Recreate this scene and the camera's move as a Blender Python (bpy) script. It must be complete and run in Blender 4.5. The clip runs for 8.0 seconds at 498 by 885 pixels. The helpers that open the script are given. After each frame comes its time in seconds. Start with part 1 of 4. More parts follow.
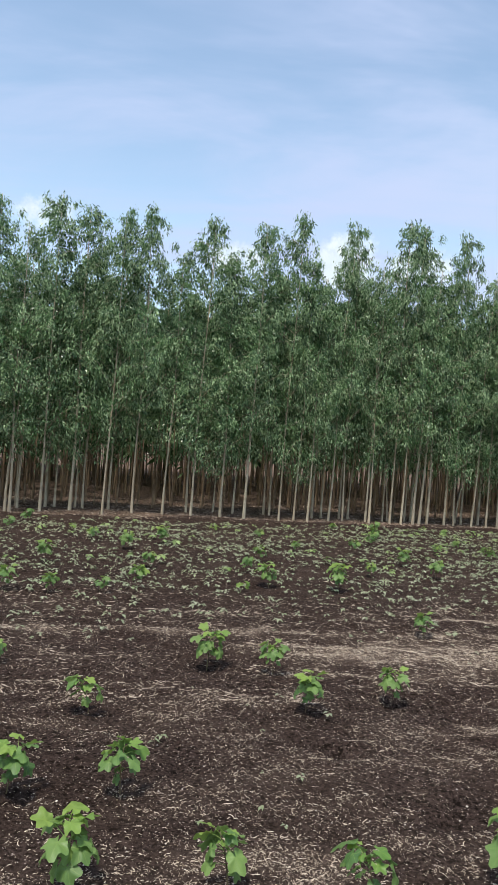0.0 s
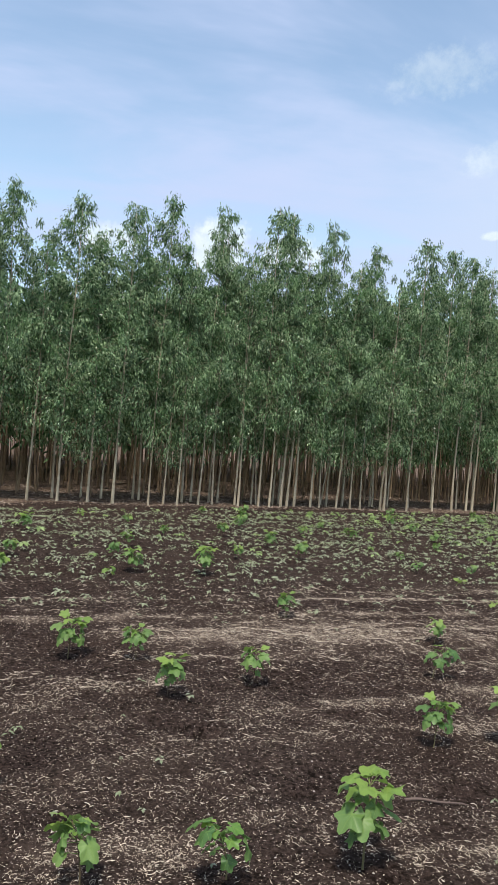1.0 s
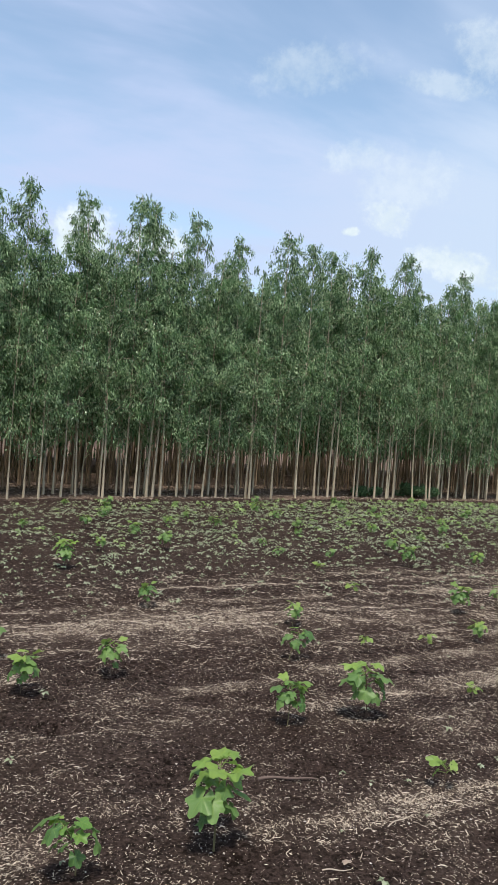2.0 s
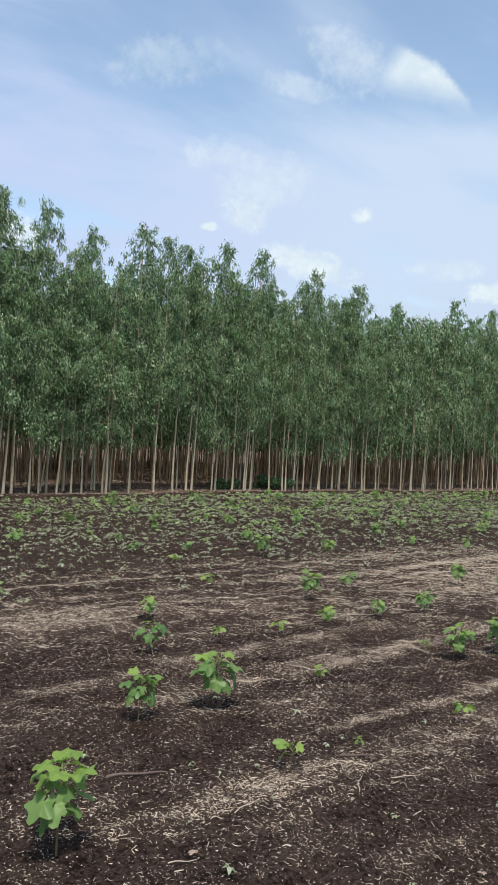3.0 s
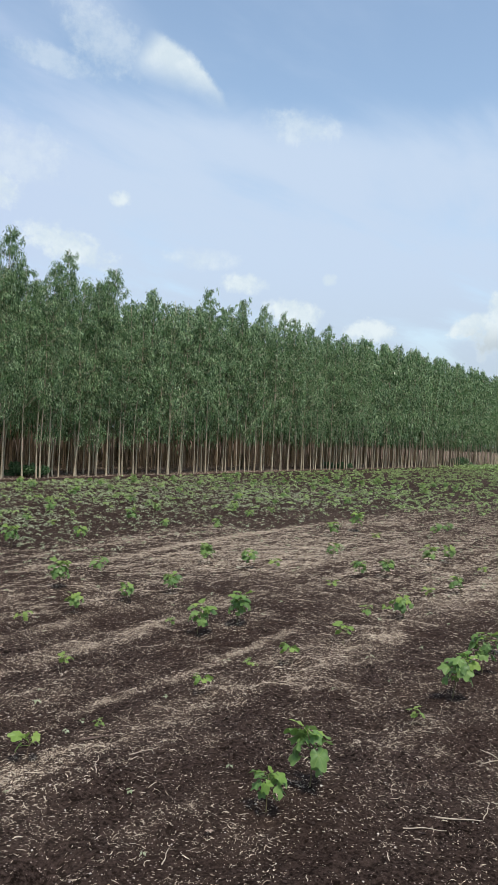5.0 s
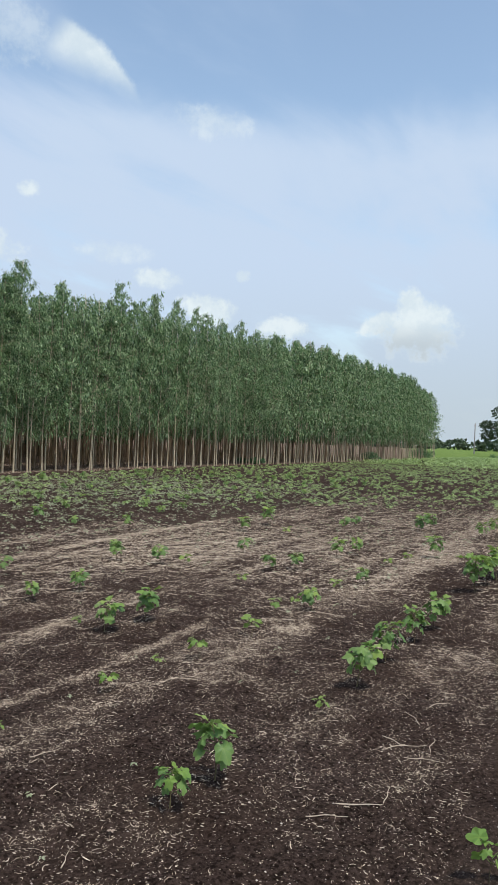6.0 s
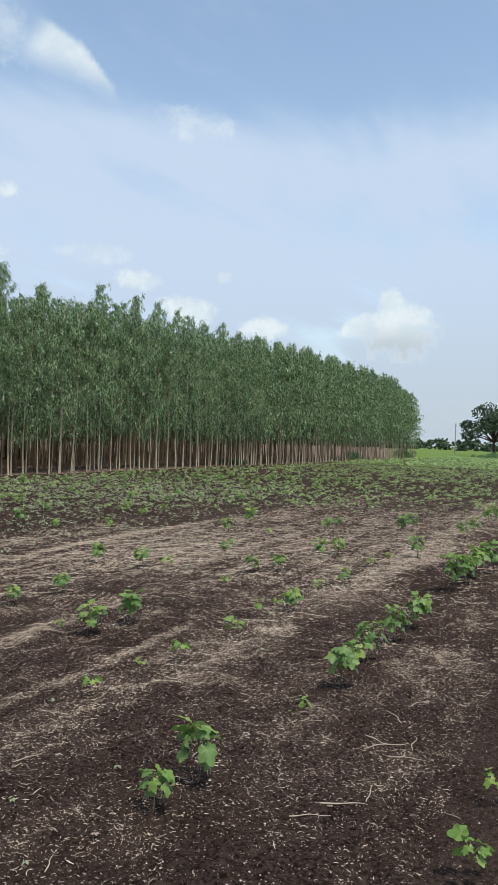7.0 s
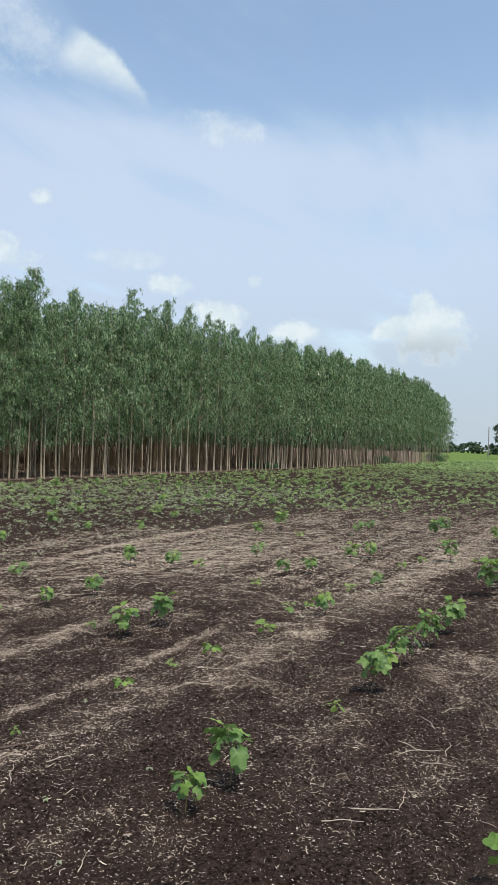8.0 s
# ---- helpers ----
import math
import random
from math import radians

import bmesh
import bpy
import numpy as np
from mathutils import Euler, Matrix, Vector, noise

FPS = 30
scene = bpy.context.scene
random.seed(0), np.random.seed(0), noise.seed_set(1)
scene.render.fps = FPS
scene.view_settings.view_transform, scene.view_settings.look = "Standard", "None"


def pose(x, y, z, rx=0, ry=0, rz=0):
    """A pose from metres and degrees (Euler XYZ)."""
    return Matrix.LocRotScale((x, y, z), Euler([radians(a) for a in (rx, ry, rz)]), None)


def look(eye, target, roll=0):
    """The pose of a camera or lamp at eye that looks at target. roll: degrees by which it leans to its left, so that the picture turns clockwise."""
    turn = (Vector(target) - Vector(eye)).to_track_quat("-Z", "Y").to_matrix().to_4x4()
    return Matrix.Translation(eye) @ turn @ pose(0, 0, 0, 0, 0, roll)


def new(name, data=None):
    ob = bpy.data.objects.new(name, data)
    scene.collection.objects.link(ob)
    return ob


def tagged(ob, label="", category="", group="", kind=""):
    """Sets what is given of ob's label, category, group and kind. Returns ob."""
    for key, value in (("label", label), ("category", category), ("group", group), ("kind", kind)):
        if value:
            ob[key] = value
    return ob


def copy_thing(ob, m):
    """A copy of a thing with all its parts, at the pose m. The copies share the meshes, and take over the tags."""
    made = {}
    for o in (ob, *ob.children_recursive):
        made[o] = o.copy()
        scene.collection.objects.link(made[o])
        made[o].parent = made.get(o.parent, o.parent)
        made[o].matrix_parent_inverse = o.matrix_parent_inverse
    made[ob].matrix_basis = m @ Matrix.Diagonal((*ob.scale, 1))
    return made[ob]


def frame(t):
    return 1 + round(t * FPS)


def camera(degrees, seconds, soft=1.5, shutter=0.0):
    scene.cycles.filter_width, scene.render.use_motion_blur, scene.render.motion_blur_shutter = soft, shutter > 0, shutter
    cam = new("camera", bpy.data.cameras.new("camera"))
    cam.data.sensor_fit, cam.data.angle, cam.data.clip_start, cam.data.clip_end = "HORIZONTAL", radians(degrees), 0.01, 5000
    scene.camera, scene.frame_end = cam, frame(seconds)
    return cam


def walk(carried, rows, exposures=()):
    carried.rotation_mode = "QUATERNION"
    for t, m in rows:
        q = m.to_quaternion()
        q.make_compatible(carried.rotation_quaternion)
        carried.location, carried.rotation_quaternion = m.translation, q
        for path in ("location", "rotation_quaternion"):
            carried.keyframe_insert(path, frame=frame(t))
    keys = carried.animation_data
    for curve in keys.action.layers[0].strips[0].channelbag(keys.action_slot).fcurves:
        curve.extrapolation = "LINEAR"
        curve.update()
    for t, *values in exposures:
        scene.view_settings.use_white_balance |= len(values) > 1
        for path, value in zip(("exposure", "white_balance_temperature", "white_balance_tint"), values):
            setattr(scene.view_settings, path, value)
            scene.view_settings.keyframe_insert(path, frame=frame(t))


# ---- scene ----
# ---------------------------------------------------------------- camera
cam = camera(36.12, 8.0, soft=0.95)
# seconds, eye x, y, z, pitch, lean, heading (degrees clockwise from +y)
PATH = [
    (0.0, 0.018, -0.005, 1.599, 0.22, 4.32, -0.34),
    (0.5, 0.052, 0.008, 1.594, 0.00, 4.40, 4.69),
    (1.0, 0.084, 0.011, 1.595, -0.23, 4.38, 9.24),
    (1.5, 0.123, 0.010, 1.591, -0.34, 4.23, 14.18),
    (1.7, 0.144, -0.008, 1.596, -0.32, 4.04, 16.13),
    (2.8, 0.218, 0.000, 1.583, -0.16, 3.32, 27.38),
    (3.0, 0.244, -0.005, 1.581, -0.10, 3.19, 29.54),
    (3.5, 0.274, -0.037, 1.580, -0.12, 2.75, 34.77),
    (4.0, 0.291, -0.064, 1.581, -0.37, 2.64, 39.52),
    (4.5, 0.311, -0.091, 1.582, -0.39, 2.56, 43.65),
    (5.0, 0.324, -0.107, 1.580, -0.31, 2.55, 47.38),
    (5.2, 0.338, -0.100, 1.571, -0.30, 2.62, 48.86),
    (6.3, 0.370, -0.143, 1.572, -0.34, 2.28, 54.97),
    (6.5, 0.363, -0.147, 1.575, -0.30, 2.22, 55.31),
    (7.0, 0.356, -0.143, 1.577, -0.22, 2.06, 55.17),
    (7.5, 0.363, -0.135, 1.572, -0.12, 2.01, 54.45),
    (8.0, 0.359, -0.135, 1.570, -0.02, 2.03, 52.87),
]


def heading_pose(x, y, z, pitch, lean, head):
    a, p = radians(head), radians(pitch)
    way = Vector((math.sin(a) * math.cos(p), math.cos(a) * math.cos(p), math.sin(p)))
    return look((x, y, z), Vector((x, y, z)) + way, lean)


walk(cam, [(t, heading_pose(*r)) for t, *r in PATH], [(0.0, 0.11), (1.5, 0.08), (3.0, 0.0), (4.5, -0.07), (6.5, -0.09), (8.0, -0.09)])

# ---------------------------------------------------------------- sun and sky
SUN_HEAD, SUN_HEIGHT = -160.0, 66.0


def bearing(head, height):
    a, e = radians(head), radians(height)
    return Vector((math.sin(a) * math.cos(e), math.cos(a) * math.cos(e), math.sin(e)))


sun = new("sun", bpy.data.lights.new("sun", "SUN"))
sun.data.energy, sun.data.angle, sun.data.color = 3.9, radians(7.0), (1.0, 0.94, 0.86)
sun.matrix_world = look((0, 0, 60), Vector((0, 0, 60)) - bearing(SUN_HEAD, SUN_HEIGHT))

world = bpy.data.worlds.new("sky")
scene.world = world
world.use_nodes = True
wt = world.node_tree
wt.nodes.clear()


class Tree:
    """Short hand for wiring nodes."""

    def __init__(self, tree):
        self.t = tree

    def node(self, kind, operation=None, clamped=False, mode=None, data=None, smooth=False, attribute=None):
        n = self.t.nodes.new(kind)
        if operation:
            n.operation = operation
        if clamped:
            n.use_clamp = True
        if mode:
            n.blend_type = mode
        if data:
            n.data_type = data
        if smooth:
            n.interpolation_type = "SMOOTHSTEP"
        if attribute:
            n.attribute_name = attribute
        return n

    def wire(self, a, b):
        self.t.links.new(a, b)

    def put(self, socket, value):
        if isinstance(value, (int, float)):
            socket.default_value = value
        elif isinstance(value, (tuple, list, Vector)):
            v = tuple(value)
            if socket.type == "RGBA" and len(v) == 3:
                v = (*v, 1.0)
            socket.default_value = v
        else:
            self.wire(value, socket)

    def math(self, op, a, b=0.0, c=0.0, clamp=False):
        n = self.node("ShaderNodeMath", operation=op, clamped=clamp)
        for s, v in zip(n.inputs, (a, b, c)):
            self.put(s, v)
        return n.outputs[0]

    def vec(self, op, a, b=(0, 0, 0), scale=None):
        n = self.node("ShaderNodeVectorMath", operation=op)
        self.put(n.inputs[0], a)
        self.put(n.inputs[1], b)
        if scale is not None:
            self.put(n.inputs["Scale"], scale)
        return n.outputs["Value"] if op in ("DOT_PRODUCT", "LENGTH") else n.outputs[0]

    def noise(self, vector, scale, detail=4.0, rough=0.55, warp=0.0):
        n = self.node("ShaderNodeTexNoise")
        self.put(n.inputs["Vector"], vector)
        for k, v in (("Scale", scale), ("Detail", detail), ("Roughness", rough), ("Distortion", warp)):
            n.inputs[k].default_value = v
        return n.outputs["Fac"]

    def ramp(self, fac, lo, hi, a=0.0, b=1.0):
        n = self.node("ShaderNodeMapRange", smooth=True)
        for s, v in zip(n.inputs, (fac, lo, hi, a, b)):
            self.put(s, v)
        return n.outputs[0]

    def mix(self, fac, a, b, blend="MIX"):
        n = self.node("ShaderNodeMix", data="RGBA", mode=blend)
        self.put(n.inputs[0], fac)
        self.put(n.inputs[6], a)
        self.put(n.inputs[7], b)
        return n.outputs[2]


def build_sky():
    w = Tree(wt)
    way = w.node("ShaderNodeTexCoord").outputs["Generated"]
    split = w.node("ShaderNodeSeparateXYZ")
    w.wire(way, split.inputs[0])
    sky = w.node("ShaderNodeTexSky")
    sky.sky_type, sky.sun_disc = "NISHITA", False
    sky.sun_elevation, sky.sun_rotation = radians(SUN_HEIGHT), radians(SUN_HEAD)
    sky.air_density, sky.dust_density, sky.ozone_density = 1.0, 1.0, 1.5
    blue = w.vec("MULTIPLY", sky.outputs[0], (0.262, 0.248, 0.218))
    # thin veil of high cloud, laid out on a flat layer overhead
    up = w.math("MAXIMUM", split.outputs[2], 0.0)
    far = w.math("ADD", up, 0.16)
    flat = w.node("ShaderNodeCombineXYZ")
    w.wire(w.math("DIVIDE", split.outputs[0], far), flat.inputs[0])
    w.wire(w.math("DIVIDE", split.outputs[1], far), flat.inputs[1])
    layer = w.node("ShaderNodeMapping")
    layer.inputs["Rotation"].default_value = (0, 0, radians(30))
    layer.inputs["Scale"].default_value = (0.5, 1.0, 1.0)
    w.wire(flat.outputs[0], layer.inputs[0])
    broad = w.noise(layer.outputs[0], 1.5, 5.0, 0.55, 0.5)
    streak = w.noise(layer.outputs[0], 3.4, 5.0, 0.6, 0.6)
    veil = w.math("ADD", w.math("MULTIPLY", w.math("SUBTRACT", broad, 0.5), 2.6), w.math("MULTIPLY", w.math("SUBTRACT", streak, 0.5), 1.0))
    # thicker towards one side, elsewhere a pale belt low down that clears overhead
    side = w.ramp(w.vec("DOT_PRODUCT", way, bearing(-15, 25)), 0.62, 0.96)
    belt = w.ramp(split.outputs[2], 0.33, 0.43, 0.98, 0.0)
    thick = w.math("ADD", w.math("MULTIPLY", side, 0.44), w.math("MULTIPLY", w.math("SUBTRACT", 1.0, side), belt))
    cover = w.math("MAXIMUM", w.ramp(w.math("ADD", thick, veil), 0.0, 1.0, 0.02, 0.97), w.ramp(split.outputs[2], 0.05, 0.25, 0.96, 0.0))
    high = w.mix(side, (0.615, 0.745, 0.93), (0.57, 0.67, 0.93))
    pale = w.mix(w.ramp(split.outputs[2], 0.0, 0.24), (0.545, 0.645, 0.735), high)
    col = w.mix(cover, blue, pale)
    # separate cumulus puffs: heading, height, half width, half height (degrees), slope, density
    wob = w.noise(way, 26.0, 6.0, 0.62)
    fine = w.noise(way, 75.0, 5.0, 0.65)
    ragged = w.math("ADD", w.math("MULTIPLY", w.math("SUBTRACT", wob, 0.5), 2.6), w.math("MULTIPLY", w.math("SUBTRACT", fine, 0.5), 2.3))

    def axes(head, height, slope):
        c = bearing(head, height)
        right = Vector((math.cos(radians(head)), -math.sin(radians(head)), 0))
        top = right.cross(c)
        s = radians(slope)
        ax = (right * math.cos(s) + top * math.sin(s)) * math.degrees(1)
        ay = (top * math.cos(s) - right * math.sin(s)) * math.degrees(1)
        away = w.vec("SUBTRACT", way, c)
        return c, w.vec("DOT_PRODUCT", away, ax), w.vec("DOT_PRODUCT", away, ay)

    puffs = [
        (35.5, 26.6, 3.6, 1.7, -25, 0.32, 1.0), (31.5, 25.0, 3.4, 0.8, -12, 0.30, 1.0), (21.9, 26.0, 4.5, 1.6, 10, 0.25, 1.0),
        (25.9, 20.4, 2.8, 1.2, 8, 0.36, 1.0), (28.4, 16.6, 1.8, 1.3, -12, 0.62, 0.9), (25.6, 15.5, 0.7, 0.35, 0, 0.9, 0.7),
        (29.5, 18.8, 4.0, 2.4, 0, 0.30, 1.0), (37.1, 16.8, 0.9, 0.6, 8, 0.7, 1.0), (33.5, 13.2, 3.4, 1.3, -15, 0.7, 0.8), (5.7, 13.8, 2.6, 2.0, 0, 0.95, 0.7),
        (11.2, 13.6, 2.4, 1.5, 0, 0.8, 0.7), (-16.4, 15.2, 2.2, 1.2, 0, 0.8, 1.0), (-2.3, 13.6, 2.4, 1.3, 0, 0.75, 1.0),
        (65.3, 10.2, 1.1, 1.2, 0, 0.85, 0.6), (66.6, 9.3, 1.7, 1.2, -20, 0.80, 0.7), (63.2, 8.8, 1.5, 0.8, 25, 0.85, 0.6), (65.9, 8.1, 3.0, 2.0, 0, 0.80, 0.7),
        (50.5, 9.4, 2.2, 1.1, -10, 0.85, 0.7), (56.0, 8.2, 1.9, 0.9, 0, 0.75, 0.7), (46.4, 11.4, 1.8, 0.8, 0, 0.7, 0.8),
        (52.9, 11.9, 0.6, 0.5, 0, 0.6, 0.7), (43.2, 13.0, 3.0, 0.8, 0, 0.4, 1.0), (50.2, 22.2, 3.0, 1.1, -5, 0.4, 1.0),
    ]
    total = None
    under = None
    for head, height, sx, sy, slope, dense, frayed in puffs:
        c, a, b = axes(head, height, slope)
        a, b = w.math("DIVIDE", a, sx), w.math("DIVIDE", b, sy)
        r = w.math("ADD", w.math("MULTIPLY", a, a), w.math("MULTIPLY", b, b))
        r = w.math("ADD", r, w.math("MULTIPLY", ragged, 0.55 + 0.45 * frayed))
        m = w.math("MULTIPLY", w.ramp(r, 1.3 - 1.6 * frayed, 1.3, min(1.0, dense * 1.25), 0.0), w.math("GREATER_THAN", w.vec("DOT_PRODUCT", way, c), 0.5))
        total = m if total is None else w.math("MAXIMUM", total, m)
        if head > 65.8 and sx > 2.5:  # only the biggest puff shows its grey base
            under = w.math("MULTIPLY", w.ramp(b, 0.55, -0.55), m)
    # the bright wedge of cloud: crisp along its upper edge, melting away below
    c, a, b = axes(41.65, 25.6, -38)
    b = w.math("ADD", b, w.math("MULTIPLY", ragged, 0.22))
    rim = w.math("SUBTRACT", 0.75, w.math("MULTIPLY", w.math("MULTIPLY", a, a), 0.05))
    depth = w.math("MULTIPLY", w.math("SUBTRACT", 4.0, a), 0.42)
    crisp = w.ramp(w.math("SUBTRACT", rim, b), -0.1, 0.45)
    soft = w.ramp(w.math("ADD", b, depth), -0.5, 1.8)
    ends = w.math("MULTIPLY", w.ramp(a, -3.6, -1.8), w.ramp(a, 3.6, 4.4, 1.0, 0.0))
    wedge = w.math("MULTIPLY", w.math("MULTIPLY", crisp, soft), w.math("MULTIPLY", ends, 0.92))
    wedge = w.math("MULTIPLY", wedge, w.math("GREATER_THAN", w.vec("DOT_PRODUCT", way, c), 0.5))
    total = w.math("MAXIMUM", total, wedge)
    shade = w.mix(w.ramp(wob, 0.35, 0.6), (0.85, 0.945, 0.985), (0.73, 0.845, 0.92))
    shade = w.mix(w.math("MULTIPLY", under, 0.85), shade, (0.55, 0.63, 0.69))
    col = w.mix(total, col, shade)
    back = w.node("ShaderNodeBackground")
    w.wire(col, back.inputs[0])
    back.inputs[1].default_value = 1.0
    out = w.node("ShaderNodeOutputWorld")
    w.wire(back.outputs[0], out.inputs[0])


build_sky()

# ---------------------------------------------------------------- the lie of the field
ROW = radians(79.0)  # heading of the crop rows: u runs along them, v across, away from the camera
RS, RC = math.sin(ROW), math.cos(ROW)


def at(u, v):
    return u * RS - v * RC, u * RC + v * RS


def lattice(ix, iy, seed):
    h = (ix.astype(np.int64) * 374761393 + iy.astype(np.int64) * 668265263 + seed * 974634601) & 0x7FFFFFFF
    h = ((h ^ (h >> 13)) * 1274126177) & 0x7FFFFFFF
    return ((h ^ (h >> 16)) & 0xFFFF) / 65535.0


def bumps(x, y, seed=0):
    """Smooth value noise, 0 to 1, one cell a unit."""
    x, y = np.asarray(x, float), np.asarray(y, float)
    ix, iy = np.floor(x), np.floor(y)
    fx, fy = x - ix, y - iy
    fx, fy = fx * fx * (3 - 2 * fx), fy * fy * (3 - 2 * fy)
    a, b = lattice(ix, iy, seed), lattice(ix + 1, iy, seed)
    c, d = lattice(ix, iy + 1, seed), lattice(ix + 1, iy + 1, seed)
    return (a * (1 - fx) + b * fx) * (1 - fy) + (c * (1 - fx) + d * fx) * fy


EDGE_U = [-30.0, -12.0, -1.6, 3.0, 8.6, 12.0, 15.6, 24.0, 38.0, 60.0, 80.0, 120.0]
EDGE_V = [9.0, 12.4, 14.7, 15.55, 16.65, 17.25, 17.6, 17.7, 17.85, 17.75, 17.65, 17.2]


def edge(u):
    """v of the plantation's front row at u."""
    u = np.asarray(u, float)
    return (np.interp(u - 3, EDGE_U, EDGE_V) + np.interp(u, EDGE_U, EDGE_V) + np.interp(u + 3, EDGE_U, EDGE_V)) / 3


def rows_v(u, v):
    """v straightened so that the slightly fanning rows lie at whole numbers."""
    return (v + 0.05 * u * np.clip(1 - (v - 2.5) / 4.0, 0.0, 1.3) - 0.30) / 1.07


# small hollows scraped out of the soil: u, v
PITS = [(4.39, 1.45), (4.93, 1.41), (4.29, 0.87), (2.65, 1.65), (3.08, 0.48), (3.27, 0.31), (2.26, 1.82), (1.40, 3.91), (1.66, 3.17), (3.91, 3.69)]


def height(u, v):
    u, v = np.asarray(u, float), np.asarray(v, float)
    near = np.clip(1.4 - np.hypot(u, v) / 40.0, 0.0, 1.0)
    r = rows_v(u, v)
    z = 0.012 * np.cos(2 * np.pi * r) + 0.05 * (bumps(u * 0.25, v * 0.5, 3) - 0.5)
    z = z + 0.035 * (bumps(u * 1.1, v * 2.2, 4) - 0.5) + 0.024 * (bumps(u * 4, v * 6, 5) - 0.5)
    z = z + 0.030 * (bumps(u * 8, v * 9, 6) - 0.5)
    for pu, pv in PITS:
        z = z - 0.055 * np.exp(-(((u - pu) / 0.10) ** 2 + ((v - pv) / 0.065) ** 2))
    bank = np.clip((v - edge(u) + 0.52) / 0.14, 0, 1) * np.clip((90 - u) / 3.0, 0, 1)
    return z * near + 0.07 * bank * bank * (3 - 2 * bank)


def ground_z(u, v):
    return float(height(np.array([u]), np.array([v]))[0])


# lines of straw along the rows: v at u = 0, slope, half width, amount, from u, to u
STRAW_LINES = [
    (2.42, -0.015, 0.20, 0.84, 1.7, 4.6), (2.55, -0.055, 0.24, 0.46, 4.2, 12.0), (2.80, 0.0, 0.065, 0.85, 2.8, 7.0), (3.60, 0.035, 0.17, 0.52, 2.8, 8.5), (4.10, 0.04, 0.09, 0.45, 1.6, 7.0),
    (5.95, -0.06, 0.52, 0.74, 1.0, 6.5), (6.40, 0.0, 0.07, 1.00, -2.0, 15.0), (7.05, 0.02, 0.07, 0.55, 3.0, 16.0), (7.50, 0.0, 0.06, 0.45, 4.0, 15.0), (2.75, 0.0, 0.25, 0.28, -1.0, 2.6),
    (1.75, -0.15, 0.16, 0.50, 4.4, 8.5), (0.56, 0.0, 0.10, 0.40, 3.5, 5.0), (1.65, 0.01, 0.45, 0.62, 10.0, 26.0), (5.30, -0.02, 0.10, 0.35, 5.0, 16.0),
]


def straw(u, v):
    """How much dry straw lies at a place, 0 to 1."""
    u, v = np.asarray(u, float), np.asarray(v, float)
    patch = np.clip((0.6 * bumps(u * 0.9, v * 1.7, 12) + 0.4 * bumps(u * 3.1, v * 4.5, 16) - 0.28) * 2.2, 0, 1)
    tuft = np.clip((0.5 * bumps(u * 2.3, v * 3.4, 18) + 0.5 * bumps(u * 6.0, v * 9.0, 19) - 0.34) * 3.2, 0, 1)
    sway = 0.10 * (bumps(u * 0.5, v * 0.2, 20) - 0.5)
    lines = np.clip((0.55 * bumps(u * 0.35, v * 7.5, 13) + 0.45 * bumps(u * 1.3, v * 11.0, 17) - 0.30) * 2.8, 0.03, 1)
    d = 0.05 + 0.40 * tuft * (0.08 + 0.55 * patch + 0.45 * lines)
    for v0, slope, wide, much, lo, hi in STRAW_LINES:
        ends = np.clip((u - lo) / 0.8, 0, 1) * np.clip((hi - u) / 2.0, 0, 1)
        body = np.clip(1.45 - np.abs((v - v0 - slope * u - sway) / wide), 0, 1)
        d = d + much * body * ends * (0.16 + 0.36 * tuft + 0.22 * patch + 0.46 * lines)
    # farther along the rows the straw lies in many narrow streaks
    wide = np.clip((u - 6.5) / 2.5, 0, 1) * np.clip((21 - u) / 5, 0, 1) * np.clip((v - 1.5) / 0.4, 0, 1) * np.clip((7.6 - v) / 1.5, 0, 1)
    d = d + wide * (0.17 + 0.46 * lines * (0.55 + 0.45 * patch))
    return np.clip(d, 0, 1)


# ---------------------------------------------------------------- materials
def material(name, rough=0.8, spec=0.3):
    m = bpy.data.materials.new(name)
    m.use_nodes = True
    w = Tree(m.node_tree)
    b = m.node_tree.nodes["Principled BSDF"]
    b.inputs["Roughness"].default_value = rough
    b.inputs["Specular IOR Level"].default_value = spec
    return m, w, b


